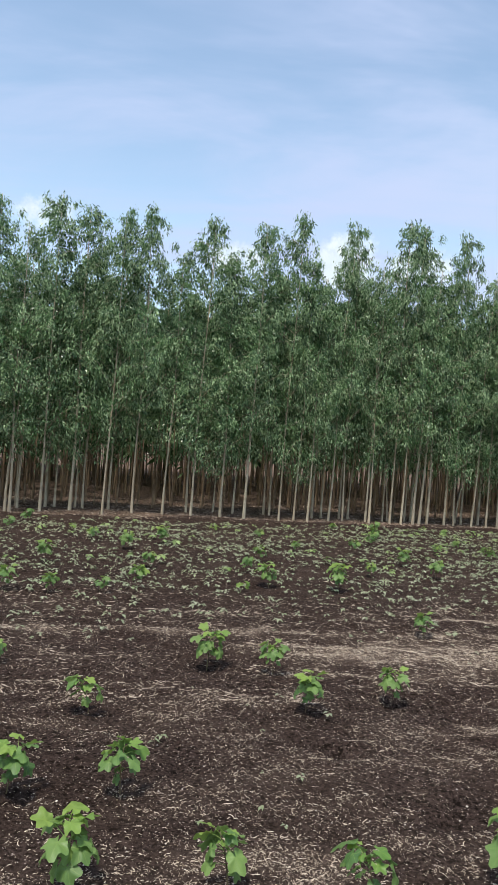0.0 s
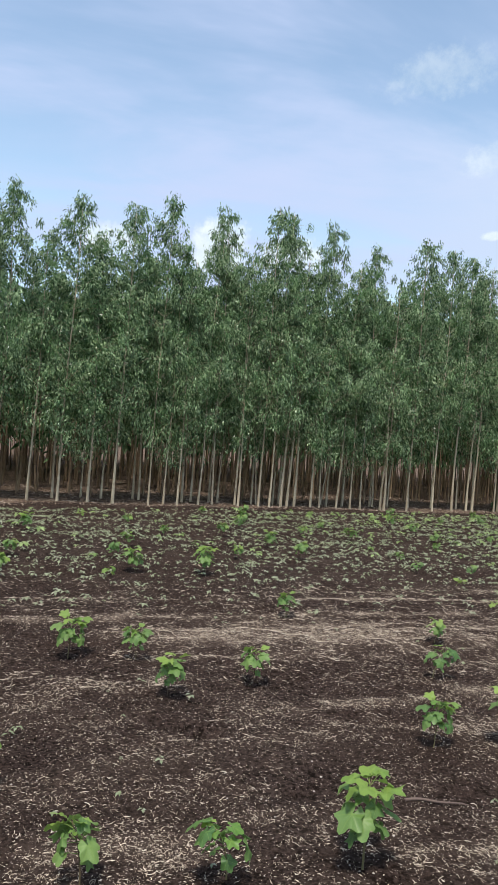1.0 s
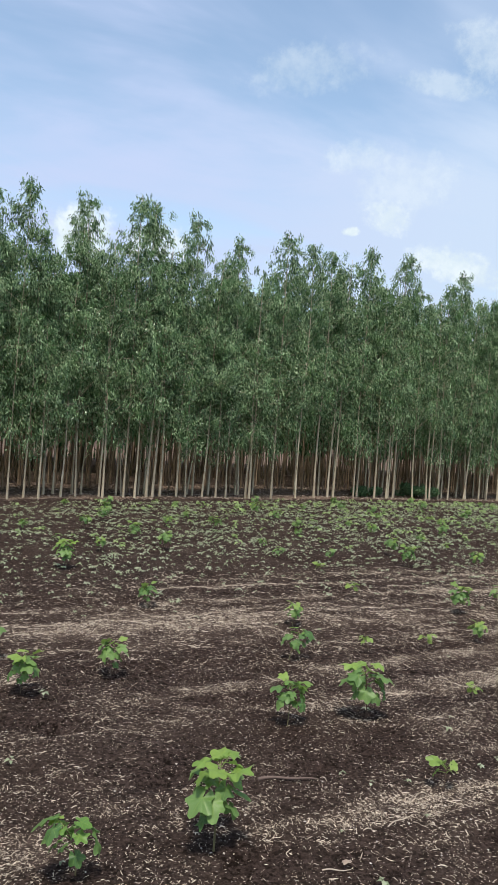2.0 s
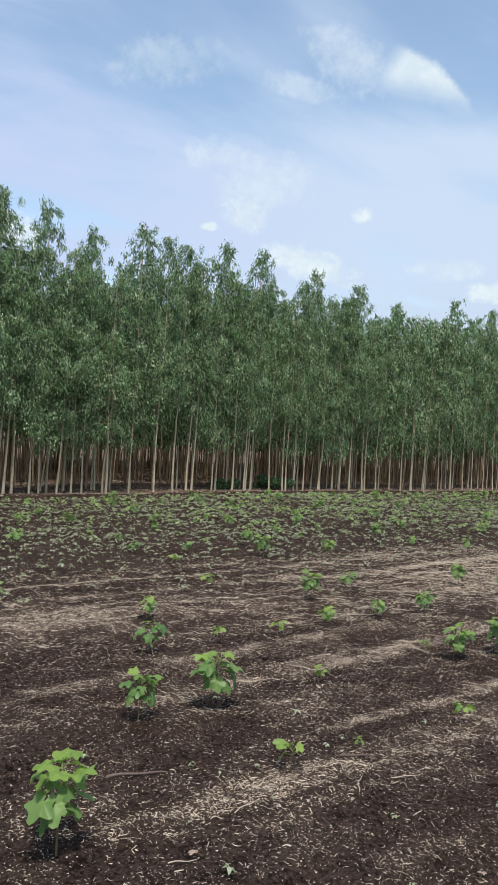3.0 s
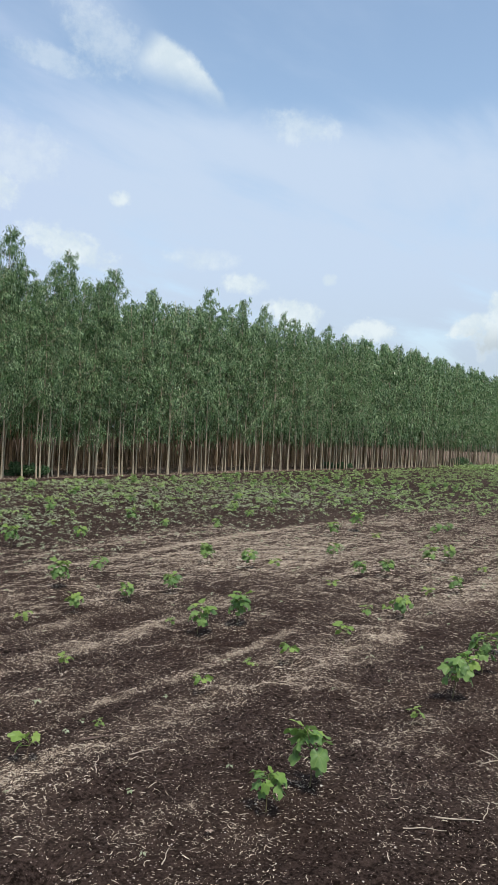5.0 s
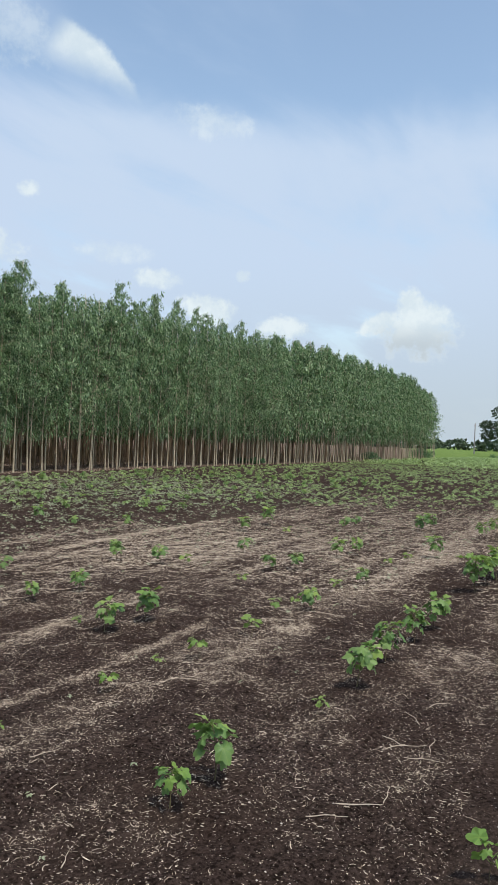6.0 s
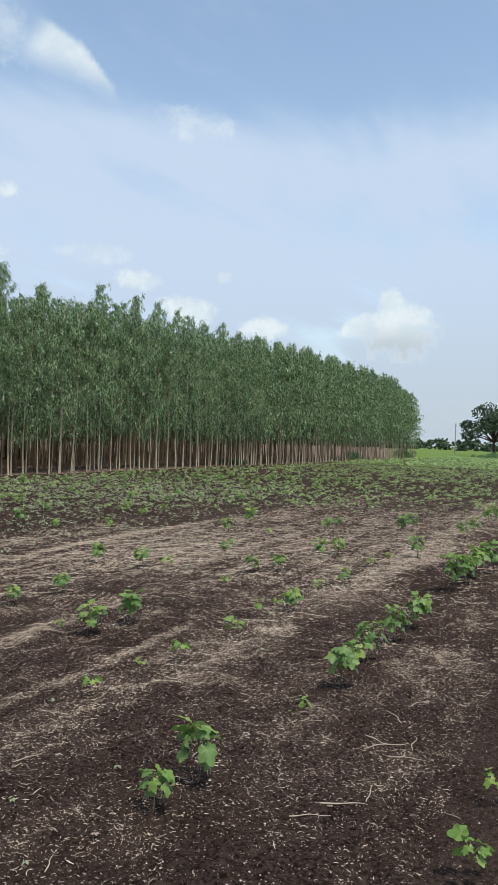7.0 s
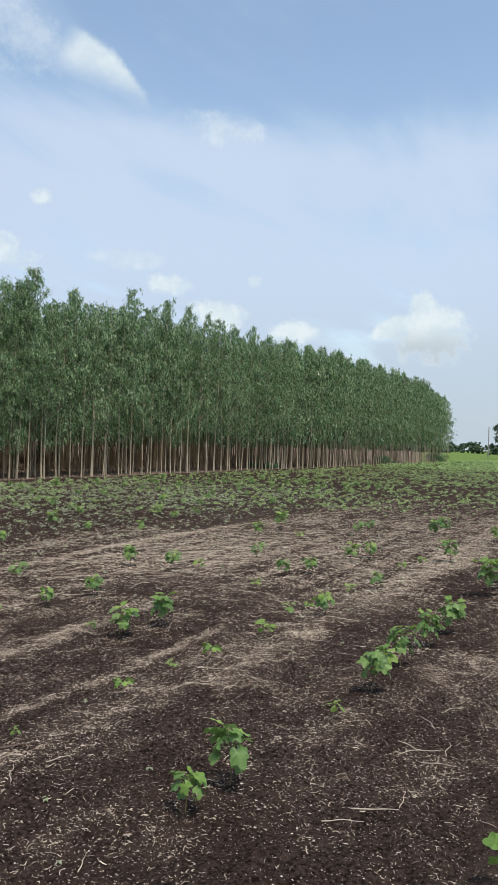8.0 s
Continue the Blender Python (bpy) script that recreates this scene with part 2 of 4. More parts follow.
def soil_material():
    m, w, b = material("soil", 1.0, 0.02)
    geo = w.node("ShaderNodeNewGeometry").outputs["Position"]
    row = w.node("ShaderNodeMapping")
    row.inputs["Rotation"].default_value = (0, 0, ROW - radians(90))
    w.wire(geo, row.inputs[0])
    along = w.node("ShaderNodeMapping")
    along.inputs["Scale"].default_value = (0.22, 2.2, 1)
    w.wire(row.outputs[0], along.inputs[0])
    grain = w.noise(geo, 55.0, 5.0, 0.7)
    clod = w.noise(geo, 9.0, 4.0, 0.6)
    patch = w.noise(geo, 0.8, 3.0, 0.5)
    streak = w.noise(along.outputs[0], 1.0, 5.0, 0.6)
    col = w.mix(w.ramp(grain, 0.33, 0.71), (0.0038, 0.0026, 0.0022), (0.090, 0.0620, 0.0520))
    col = w.mix(w.ramp(clod, 0.45, 0.75, 0.0, 0.4), col, (0.074, 0.050, 0.038))
    # near-black noise spots: the shade of small crevices, put into the soil colour
    crevice_shade = w.noise(geo, 30.0, 3.0, 0.6)
    col = w.mix(w.ramp(crevice_shade, 0.46, 0.36, 0.0, 0.92), col, (0.0045, 0.003, 0.0026))
    col = w.mix(w.ramp(patch, 0.35, 0.7, 0.0, 0.35), col, (0.034, 0.0205, 0.0145))
    col = w.mix(w.ramp(streak, 0.52, 0.70, 0.0, 0.12), col, (0.13, 0.098, 0.075))
    # fine chaff, thick where the straw lies thick
    lay = w.node("ShaderNodeAttribute", attribute="straw").outputs["Fac"]
    chaff = w.math("ADD", w.math("MULTIPLY", w.noise(geo, 85.0, 4.0, 0.75), 0.7), w.math("MULTIPLY", w.noise(geo, 24.0, 4.0, 0.7), 0.3))
    col = w.mix(w.math("MULTIPLY", lay, 0.42), col, (0.145, 0.107, 0.084))
    cut = w.math("SUBTRACT", 0.645, w.math("MULTIPLY", lay, 0.13))
    col = w.mix(w.math("MULTIPLY", w.ramp(w.math("SUBTRACT", chaff, cut), 0.0, 0.045), 0.85), col, (0.39, 0.312, 0.238))
    # crumbs of bleached straw and grit
    v = w.node("ShaderNodeTexVoronoi")
    w.wire(geo, v.inputs["Vector"])
    v.inputs["Scale"].default_value = 58.0
    chip = w.math("MULTIPLY", w.ramp(v.outputs["Distance"], 0.16, 0.26, 1.0, 0.0), w.ramp(w.noise(geo, 17.0, 3.0, 0.6), 0.50, 0.58))
    col = w.mix(w.math("MULTIPLY", chip, 0.8), col, (0.36, 0.29, 0.245))
    # weedy green floor far off, fresh grass beyond the crop
    pos = w.node("ShaderNodeSeparateXYZ")
    w.wire(geo, pos.inputs[0])
    dist = w.vec("LENGTH", geo)
    ragged = w.math("ADD", dist, w.math("MULTIPLY", w.math("SUBTRACT", w.noise(geo, 0.35, 4.0), 0.5), 30.0))
    green = w.mix(w.ramp(w.noise(geo, 1.7, 5.0, 0.7), 0.35, 0.65), (0.045, 0.075, 0.02), (0.10, 0.16, 0.04))
    col = w.mix(w.ramp(ragged, 45.0, 105.0, 0.0, 0.92), col, green)
    grass = w.mix(w.ramp(w.noise(geo, 0.25, 5.0, 0.7), 0.3, 0.7), (0.095, 0.15, 0.04), (0.15, 0.215, 0.06))
    col = w.mix(w.ramp(ragged, 100.0, 112.0), col, grass)
    # fallen leaves under the trees
    fallen = w.mix(w.ramp(w.noise(geo, 24.0, 5.0, 0.7), 0.35, 0.65), (0.045, 0.031, 0.023), (0.25, 0.18, 0.135))
    under = w.node("ShaderNodeAttribute", attribute="litter").outputs["Fac"]
    col = w.mix(w.ramp(w.math("ADD", under, w.math("MULTIPLY", w.math("SUBTRACT", w.noise(geo, 7.0, 4.0), 0.5), 0.9)), 0.4, 0.6), col, fallen)
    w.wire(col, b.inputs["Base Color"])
    bump = w.node("ShaderNodeBump")
    bump.inputs["Strength"].default_value, bump.inputs["Distance"].default_value = 1.0, 0.030
    w.wire(w.math("ADD", grain, w.math("MULTIPLY", clod, 1.5)), bump.inputs["Height"])
    w.wire(bump.outputs[0], b.inputs["Normal"])
    return m


def leaf_material(name, dark, light, tip, by="OBJECT", glow=0.35, rough=0.5, veins=0.0, rare=0.0):
    """Leaves: tinted by object or by single leaf, and letting some light through."""
    m, w, b = material(name, rough, 0.35)
    if by == "OBJECT":
        pick = w.node("ShaderNodeObjectInfo").outputs["Random"]
    else:
        pick = w.node("ShaderNodeNewGeometry").outputs["Random Per Island"]
    geo = w.node("ShaderNodeNewGeometry").outputs["Position"]
    col = w.mix(w.ramp(pick, rare, 1.0) if rare else pick, dark, light)
    col = w.mix(w.ramp(w.noise(geo, 2.3, 3.0), 0.4, 0.75, 0.0, 0.7), col, tip)
    if veins:
        o = w.node("ShaderNodeTexCoord").outputs["Object"]
        col = w.mix(w.ramp(w.noise(o, 60.0, 3.0, 0.6), 0.35, 0.7, 0.0, veins), col, dark)
        # pale ribs that fan out from the stalk's end
        xyz = w.node("ShaderNodeSeparateXYZ")
        w.wire(o, xyz.inputs[0])
        dx = w.math("SUBTRACT", xyz.outputs[0], 1.45)
        fan = w.math("ARCTAN2", xyz.outputs[1], dx)
        reach = w.math("SQRT", w.math("ADD", w.math("MULTIPLY", dx, dx), w.math("MULTIPLY", xyz.outputs[1], xyz.outputs[1])), 0.0)
        rib = w.math("MULTIPLY", w.math("ABSOLUTE", w.math("SINE", w.math("MULTIPLY", fan, 2.9), 0.0), 0.0), reach)
        col = w.mix(w.ramp(rib, 0.02, 0.07, 0.55, 0.0), col, tip)
    w.wire(col, b.inputs["Base Color"])
    tr = w.node("ShaderNodeBsdfTranslucent")
    w.wire(w.mix(0.5, col, tip), tr.inputs[0])
    mx = w.node("ShaderNodeMixShader")
    mx.inputs[0].default_value = glow
    w.wire(b.outputs[0], mx.inputs[1])
    w.wire(tr.outputs[0], mx.inputs[2])
    w.wire(mx.outputs[0], m.node_tree.nodes["Material Output"].inputs[0])
    return m


def bark_material(name, a, c, stain, per="OBJECT"):
    m, w, b = material(name, 0.85, 0.2)
    geo = w.node("ShaderNodeNewGeometry").outputs["Position"]
    long_ = w.node("ShaderNodeMapping")
    long_.inputs["Scale"].default_value = (1, 1, 0.12)
    w.wire(geo, long_.inputs[0])
    info = w.node("ShaderNodeObjectInfo").outputs["Random"] if per == "OBJECT" else w.node("ShaderNodeNewGeometry").outputs["Random Per Island"]
    col = w.mix(w.ramp(w.noise(long_.outputs[0], 26.0, 4.0, 0.6), 0.3, 0.7), a, c)
    col = w.mix(w.ramp(w.noise(geo, 3.0, 4.0, 0.6), 0.5, 0.72, 0.0, 0.75), col, stain)
    col = w.mix(w.math("MULTIPLY", info, 0.5), col, stain)
    w.wire(col, b.inputs["Base Color"])
    bump = w.node("ShaderNodeBump")
    bump.inputs["Strength"].default_value, bump.inputs["Distance"].default_value = 0.5, 0.006
    w.wire(w.noise(long_.outputs[0], 60.0, 3.0), bump.inputs["Height"])
    w.wire(bump.outputs[0], b.inputs["Normal"])
    return m


def speckled(name, a, c, rough=0.85, scale=30.0, per="ISLAND"):
    m, w, b = material(name, rough, 0.2)
    geo = w.node("ShaderNodeNewGeometry")
    pick = geo.outputs["Random Per Island"] if per == "ISLAND" else w.node("ShaderNodeObjectInfo").outputs["Random"]
    col = w.mix(pick, a, c)
    col = w.mix(w.ramp(w.noise(geo.outputs["Position"], scale, 4.0), 0.4, 0.7, 0.0, 0.4), col, a)
    w.wire(col, b.inputs["Base Color"])
    return m


SOIL = soil_material()
COTTON_LEAF = leaf_material("cotton leaf", (0.060, 0.140, 0.042), (0.20, 0.325, 0.095), (0.23, 0.34, 0.085), "OBJECT", 0.34, 0.46, 0.40)
COTTON_YOUNG = leaf_material("young cotton leaf", (0.12, 0.245, 0.052), (0.27, 0.395, 0.085), (0.28, 0.38, 0.08), "OBJECT", 0.38, 0.44, 0.30)
COTTON_STEM = speckled("cotton stem", (0.09, 0.055, 0.04), (0.14, 0.13, 0.06), 0.7, 40.0, "OBJECT")
WEED_LEAF = leaf_material("weed leaf", (0.16, 0.20, 0.105), (0.45, 0.485, 0.345), (0.27, 0.335, 0.165), "ISLAND", 0.25, 0.5)
GUM_LEAF = leaf_material("gum leaf", (0.015, 0.046, 0.021), (0.425, 0.575, 0.305), (0.124, 0.250, 0.084), "ISLAND", 0.28, 0.25, 0.0, 0.07)
CROP_LEAF = leaf_material("crop seedling leaf", (0.075, 0.145, 0.036), (0.39, 0.51, 0.215), (0.255, 0.375, 0.10), "ISLAND", 0.26, 0.45)
SHRUB_LEAF = leaf_material("shrub leaf", (0.05, 0.115, 0.055), (0.15, 0.25, 0.12), (0.12, 0.21, 0.08), "ISLAND", 0.4, 0.5)
FAR_LEAF = leaf_material("far tree leaf", (0.024, 0.046, 0.026), (0.062, 0.098, 0.048), (0.075, 0.11, 0.055), "ISLAND", 0.15, 0.6)
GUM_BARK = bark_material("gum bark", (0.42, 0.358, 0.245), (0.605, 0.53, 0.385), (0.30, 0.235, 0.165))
# Same gum bark, with the shade of the inner rows put into its colour.
SHADE_TINTED_BARK = bark_material("shade-tinted gum bark", (0.23, 0.165, 0.105), (0.41, 0.31, 0.205), (0.13, 0.082, 0.05), "ISLAND")
DARK_BARK = bark_material("dark bark", (0.06, 0.045, 0.035), (0.12, 0.09, 0.07), (0.04, 0.03, 0.025))
STRAW = speckled("dry straw", (0.19, 0.142, 0.104), (0.71, 0.605, 0.47), 0.7, 60.0)
GRIT = speckled("pale grit", (0.28, 0.235, 0.20), (0.60, 0.54, 0.47), 0.8, 60.0)
FALLEN = speckled("fallen leaf", (0.13, 0.092, 0.068), (0.44, 0.35, 0.275), 0.8, 30.0)
CLOD = speckled("soil clods", (0.022, 0.0145, 0.012), (0.07, 0.048, 0.039), 1.0, 60.0)
STICK = speckled("weathered stick", (0.08, 0.055, 0.045), (0.15, 0.11, 0.09), 0.85, 50.0, "OBJECT")
POLE_GREY = speckled("weathered concrete", (0.16, 0.16, 0.16), (0.24, 0.23, 0.22), 0.8, 5.0, "OBJECT")


# ---------------------------------------------------------------- mesh helpers
def mesh_from(name, verts, faces, mat, smooth=True):
    """verts (n, 3) and faces (m, 3 or 4) arrays to a mesh."""
    verts, faces = np.asarray(verts, np.float32), np.asarray(faces, np.int32)
    me = bpy.data.meshes.new(name)
    me.vertices.add(len(verts))
    me.vertices.foreach_set("co", verts.ravel())
    k = faces.shape[1]
    me.loops.add(faces.size)
    me.loops.foreach_set("vertex_index", faces.ravel())
    me.polygons.add(len(faces))
    me.polygons.foreach_set("loop_start", np.arange(0, faces.size, k, dtype=np.int32))
    me.polygons.foreach_set("loop_total", np.full(len(faces), k, np.int32))
    me.polygons.foreach_set("use_smooth", np.full(len(faces), smooth, bool))
    me.materials.append(mat)
    me.update(calc_edges=True)
    me.validate()
    return me


def tube(points, radii, sides=6, cap=True):
    """Verts and triangles of a tapered tube along points."""
    pts = [Vector(p) for p in points]
    vs, fs = [], []
    for i, p in enumerate(pts):
        d = (pts[min(i + 1, len(pts) - 1)] - pts[max(i - 1, 0)]).normalized()
        a = d.orthogonal().normalized() if abs(d.z) < 0.9 else Vector((1, 0, 0)).cross(d).normalized()
        b = d.cross(a)
        for s in range(sides):
            t = 2 * math.pi * s / sides
            vs.append(p + (a * math.cos(t) + b * math.sin(t)) * radii[i])
    for i in range(len(pts) - 1):
        for s in range(sides):
            q, r = i * sides + s, i * sides + (s + 1) % sides
            fs += [(q, r, r + sides), (q, r + sides, q + sides)]
    if cap:
        n = len(vs)
        vs.append(pts[-1])
        fs += [((len(pts) - 1) * sides + s, (len(pts) - 1) * sides + (s + 1) % sides, n) for s in range(sides)]
    return np.array([tuple(v) for v in vs]), np.array(fs)


def merge(pieces):
    vs, fs, n = [], [], 0
    for v, f in pieces:
        vs.append(v)
        fs.append(np.asarray(f) + n)
        n += len(v)
    return np.concatenate(vs), np.concatenate(fs)


def part(name, mesh, parent, m=None, label=""):
    ob = new(name, mesh)
    ob.parent = parent
    if m is not None:
        ob.matrix_local = m
    return tagged(ob, label)


def scatter(template_v, template_f, place, turn, size):
    """Copies of one small shape: places (n, 3), turns (n, 3, 3), sizes (n,) or (n, 3)."""
    n, k = len(place), len(template_v)
    size = np.broadcast_to(np.asarray(size, float).reshape(n, -1), (n, 3))
    v = np.einsum("nij,nkj->nki", turn, template_v[None] * size[:, None, :]) + place[:, None, :]
    f = template_f[None] + (np.arange(n) * k)[:, None, None]
    return v.reshape(-1, 3), f.reshape(-1, template_f.shape[1])


def turns(yaw, tilt, roll=None):
    """Rotation matrices: roll about x, tilt about y, then yaw about z."""
    n = len(yaw)
    roll = np.zeros(n) if roll is None else roll
    cy, sy, ct, st, cr, sr = np.cos(yaw), np.sin(yaw), np.cos(tilt), np.sin(tilt), np.cos(roll), np.sin(roll)
    m = np.empty((n, 3, 3))
    m[:, 0] = np.stack([cy * ct, cy * st * sr - sy * cr, cy * st * cr + sy * sr], -1)
    m[:, 1] = np.stack([sy * ct, sy * st * sr + cy * cr, sy * st * cr - cy * sr], -1)
    m[:, 2] = np.stack([-st, ct * sr, ct * cr], -1)
    return m


# ---------------------------------------------------------------- ground
def spread(lo, hi, step, lo_mid, hi_mid, mid, reach, grow=1.3):
    """Grid lines: fine in the middle, coarser round it, then widening to the horizon."""
    line = list(np.arange(lo, hi, step)) + list(np.arange(hi, hi_mid, mid))
    line = list(np.arange(lo_mid, lo - 0.01, mid)) + line
    s = mid
    while line[-1] < reach:
        s *= grow
        line.append(line[-1] + s)
    s = mid
    while line[0] > -reach:
        s *= grow
        line.insert(0, line[0] - s)
    return np.array(line)


def build_ground():
    us, vs = spread(-3.0, 12.0, 0.055, -14.0, 46.0, 0.17, 2500), spread(0.2, 8.0, 0.05, -2.0, 21.0, 0.11, 2500)
    uu, vv = np.meshgrid(us, vs, indexing="ij")
    x, y = at(uu, vv)
    z = height(uu, vv)
    verts = np.stack([x, y, z], -1).reshape(-1, 3)
    nu, nv = len(us), len(vs)
    i, j = np.meshgrid(np.arange(nu - 1), np.arange(nv - 1), indexing="ij")
    a = (i * nv + j).ravel()
    faces = np.stack([a, a + nv, a + nv + 1, a + 1], -1)
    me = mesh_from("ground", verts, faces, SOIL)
    under = np.clip((vv - edge(uu) + 0.25) / 0.25, 0, 1) * np.maximum(np.clip((89 - uu) / 2, 0, 1), np.clip((vv - 0.225 * uu) / 2, 0, 1)) * np.clip((uu + 30) / 2, 0, 1)
    for name, values in (("straw", straw(uu, vv)), ("litter", under)):
        cover = me.attributes.new(name, "FLOAT", "POINT")
        cover.data.foreach_set("value", values.ravel().astype(np.float32))
    return tagged(new("ground", me), "dark brown tilled field soil with low furrows", "ground", kind="structure")


build_ground()

# ---------------------------------------------------------------- gum trees of the plantation
GUM_BLADE_V = np.array([(0, 0, 0), (0.40, 0.5, 0.05), (1, 0, -0.16), (0.40, -0.5, 0.05)])
GUM_BLADE_F = np.array([(0, 3, 1), (1, 3, 2)])


def gum_shape(seed, tall, leaves, size, sides=7, sparse=False, full=1.0):
    """Trunk, limbs and hanging sprays of leaves of one slender young gum tree, as arrays."""
    r = np.random.default_rng(seed)
    lean = r.normal(0, 0.012, 2)
    wave, phase = r.normal(0, 0.030, 2), r.uniform(0, 6.28, 2)
    zs = np.linspace(0, 1, 11 if not sparse else 5)

    def axis(t):
        z = t * tall
        return np.array([lean[0] * z + wave[0] * math.sin(2.6 * t * 3 + phase[0]) - wave[0] * math.sin(phase[0]),
                         lean[1] * z + wave[1] * math.sin(2.2 * t * 3 + phase[1]) - wave[1] * math.sin(phase[1]), z])

    r0 = r.uniform(0.015, 0.026)
    radii = [r0 * (1 - t) ** 0.85 + 0.004 + (0.011 * math.exp(-t * 40)) for t in zs]
    pts = [axis(t) for t in zs]
    pts[0][2] -= 0.15
    trunk = tube(pts, radii, sides)
    base = r.uniform(0.15, 0.29)
    count = 64 if not sparse else 22
    limbs, pos, yaw, tilt = [], [], [], []
    per = leaves // count
    sprays = 4 if not sparse else 2
    for k in range(count):
        t = base + (0.985 - base) * ((k + r.uniform(0, 1)) / count) ** 0.84
        s = (t - base) / (1 - base)
        reach = (1.02 * (1 - s) ** 0.74 * min(1.0, 0.55 + 2.2 * s) + 0.055) * r.uniform(0.5 + 0.3 * s, 1.15) * full
        a = r.uniform(0, 2 * math.pi)
        rise = r.uniform(0.35, 1.0) * reach * (1 - 0.2 * s)
        p0 = axis(t)
        p1 = p0 + np.array([math.cos(a) * reach * 0.55, math.sin(a) * reach * 0.55, rise * 0.8])
        p2 = p0 + np.array([math.cos(a) * reach, math.sin(a) * reach, rise * 0.92])
        if not sparse:
            limbs.append(tube([p0, p1, p2], [0.007 * (1 - 0.6 * s), 0.004, 0.002], 3, False))
        # leaves hang in loose sprays from the outer half of the limb
        spot = r.uniform(0.28, 1.06, sprays)
        which = r.integers(0, sprays, per)
        q = spot[which][:, None]
        along = (1 - q) ** 2 * p0 + 2 * q * (1 - q) * p1 + q ** 2 * p2
        off = r.normal(0, 0.075 + 0.05 * (1 - s), (sprays, 3))[which]
        fine = r.normal(0, 1, (per, 3)) * np.array([0.058, 0.058, 0.085]) * (0.7 + 0.6 * (1 - s))
        along = along + off * (1 + 0.15 * s) + fine
        along[:, 2] -= 0.05
        way = r.uniform(-1.3, 1.3, sprays)[which]
        turn, hang = a + way + r.normal(0, 0.6, per), np.clip(r.normal(1.0, 0.40, per), -0.3, 1.5)
        # the top is a little airier than the rest
        kept = r.uniform(0, 1, per) < 1 - 0.22 * min(max((s - 0.70) / 0.2, 0.0), 1.0)
        pos.append(along[kept])
        yaw.append(turn[kept])
        tilt.append(hang[kept])
    pos, yaw, tilt = np.concatenate(pos), np.concatenate(yaw), np.concatenate(tilt)
    n = len(pos)
    long_ = r.uniform(0.65, 1.35, n) * size
    sizes = np.stack([long_, long_ * r.uniform(0.19, 0.30, n), long_], -1)
    crown = scatter(GUM_BLADE_V, GUM_BLADE_F, pos, turns(yaw, tilt, r.uniform(-1.4, 1.4, n)), sizes)
    return trunk, (merge(limbs) if limbs else None), crown


def stand_height(u):
    """Height of the tallest trees at u."""
    return float(np.interp(u, [-12, -2, 2, 4, 7, 10.6, 18, 22, 26, 38, 52, 60, 77, 85.5, 89], [5.2, 5.9, 6.2, 6.5, 6.85, 7.05, 7.2, 6.9, 7.55, 7.9, 8.3, 8.55, 8.5, 7.7, 6.6]))


def gum_prototype(seed, leaves, size, stems, full):
    """A gum tree of one to three slim stems from one stump."""
    r = np.random.default_rng(seed + 5000)
    tree = new("gum_tree")
    tagged(tree, GUM_LABEL[stems], "tree", "plantation front trees")
    crowns = []
    for k in range(stems):
        tall = 7.0 if k == 0 else 7.0 * r.uniform(0.74, 0.97)
        trunk, limbs, crown = gum_shape(seed + 31 * k, tall, leaves // stems, size, 6, False, full)
        a = r.uniform(0, 6.28)
        off = np.array([math.cos(a), math.sin(a), 0]) * (0.0 if k == 0 else r.uniform(0.07, 0.20))
        wood, f = merge([trunk, limbs])
        part("trunk", mesh_from("trunk", wood + off, f, GUM_BARK), tree)
        crowns.append((crown[0] + off, crown[1]))
    part("crown", mesh_from("crown", *merge(crowns), GUM_LEAF, False), tree, None, "narrow crown of grey-green drooping leaves")
    return tree


GUM_LABEL = {
    1: "slender young gum tree with pale bare trunk and drooping leaves",
    2: "young gum tree with two slim pale stems and drooping leaves",
    3: "young gum tree with three slim pale stems and drooping leaves",
}


# where the trunks of the first and second row stand along the edge, stretch by stretch
FRONT_U = [-1.63, -1.10, -0.56, 0.06, 0.64, 1.24, 1.82, 2.43, 2.97, 3.73, 4.09, 4.40, 4.90, 5.27, 5.84, 6.45, 6.69, 7.18, 7.41, 7.86, 8.13, 8.61, 9.04, 9.40, 10.09, 10.80, 11.66,
           12.36, 13.12, 13.87, 14.71, 15.24, 15.44, 16.24]
FRONT_U_FAR = [16.94, 17.33, 17.78, 18.56, 19.30, 19.51, 20.07, 20.84, 21.57, 22.23, 23.02, 23.72, 24.53, 25.25, 26.07, 26.94, 27.88, 28.50, 29.32, 30.04, 30.87, 31.63, 32.52, 33.15, 34.10,
               34.85, 35.67, 36.3, 37.3, 38.05, 39.0]
SECOND_U = [-1.59, -1.05, -0.48, -0.33, 0.18, 1.80, 2.43, 2.84, 3.57, 3.68, 4.71, 5.41, 5.66, 6.50, 7.35, 8.69]
# trees that stand out above the others: u, height
TALL_ONES = [(-2.0, 5.85), (-1.1, 6.02), (-0.56, 5.90), (0.06, 5.85), (0.7, 5.98), (1.6, 6.08), (2.9, 6.16), (3.75, 6.55), (5.3, 6.53), (6.3, 6.85), (6.9, 6.8), (8.1, 6.76), (9.4, 6.48),
             (10.6, 7.0), (11.7, 6.86), (12.7, 6.8), (14.1, 7.25), (15.4, 7.32), (17.9, 7.22), (20.0, 7.1), (22.4, 6.86), (26.05, 7.6), (28.5, 7.62), (31.0, 7.78), (32.5, 7.7), (38.5, 7.95)]


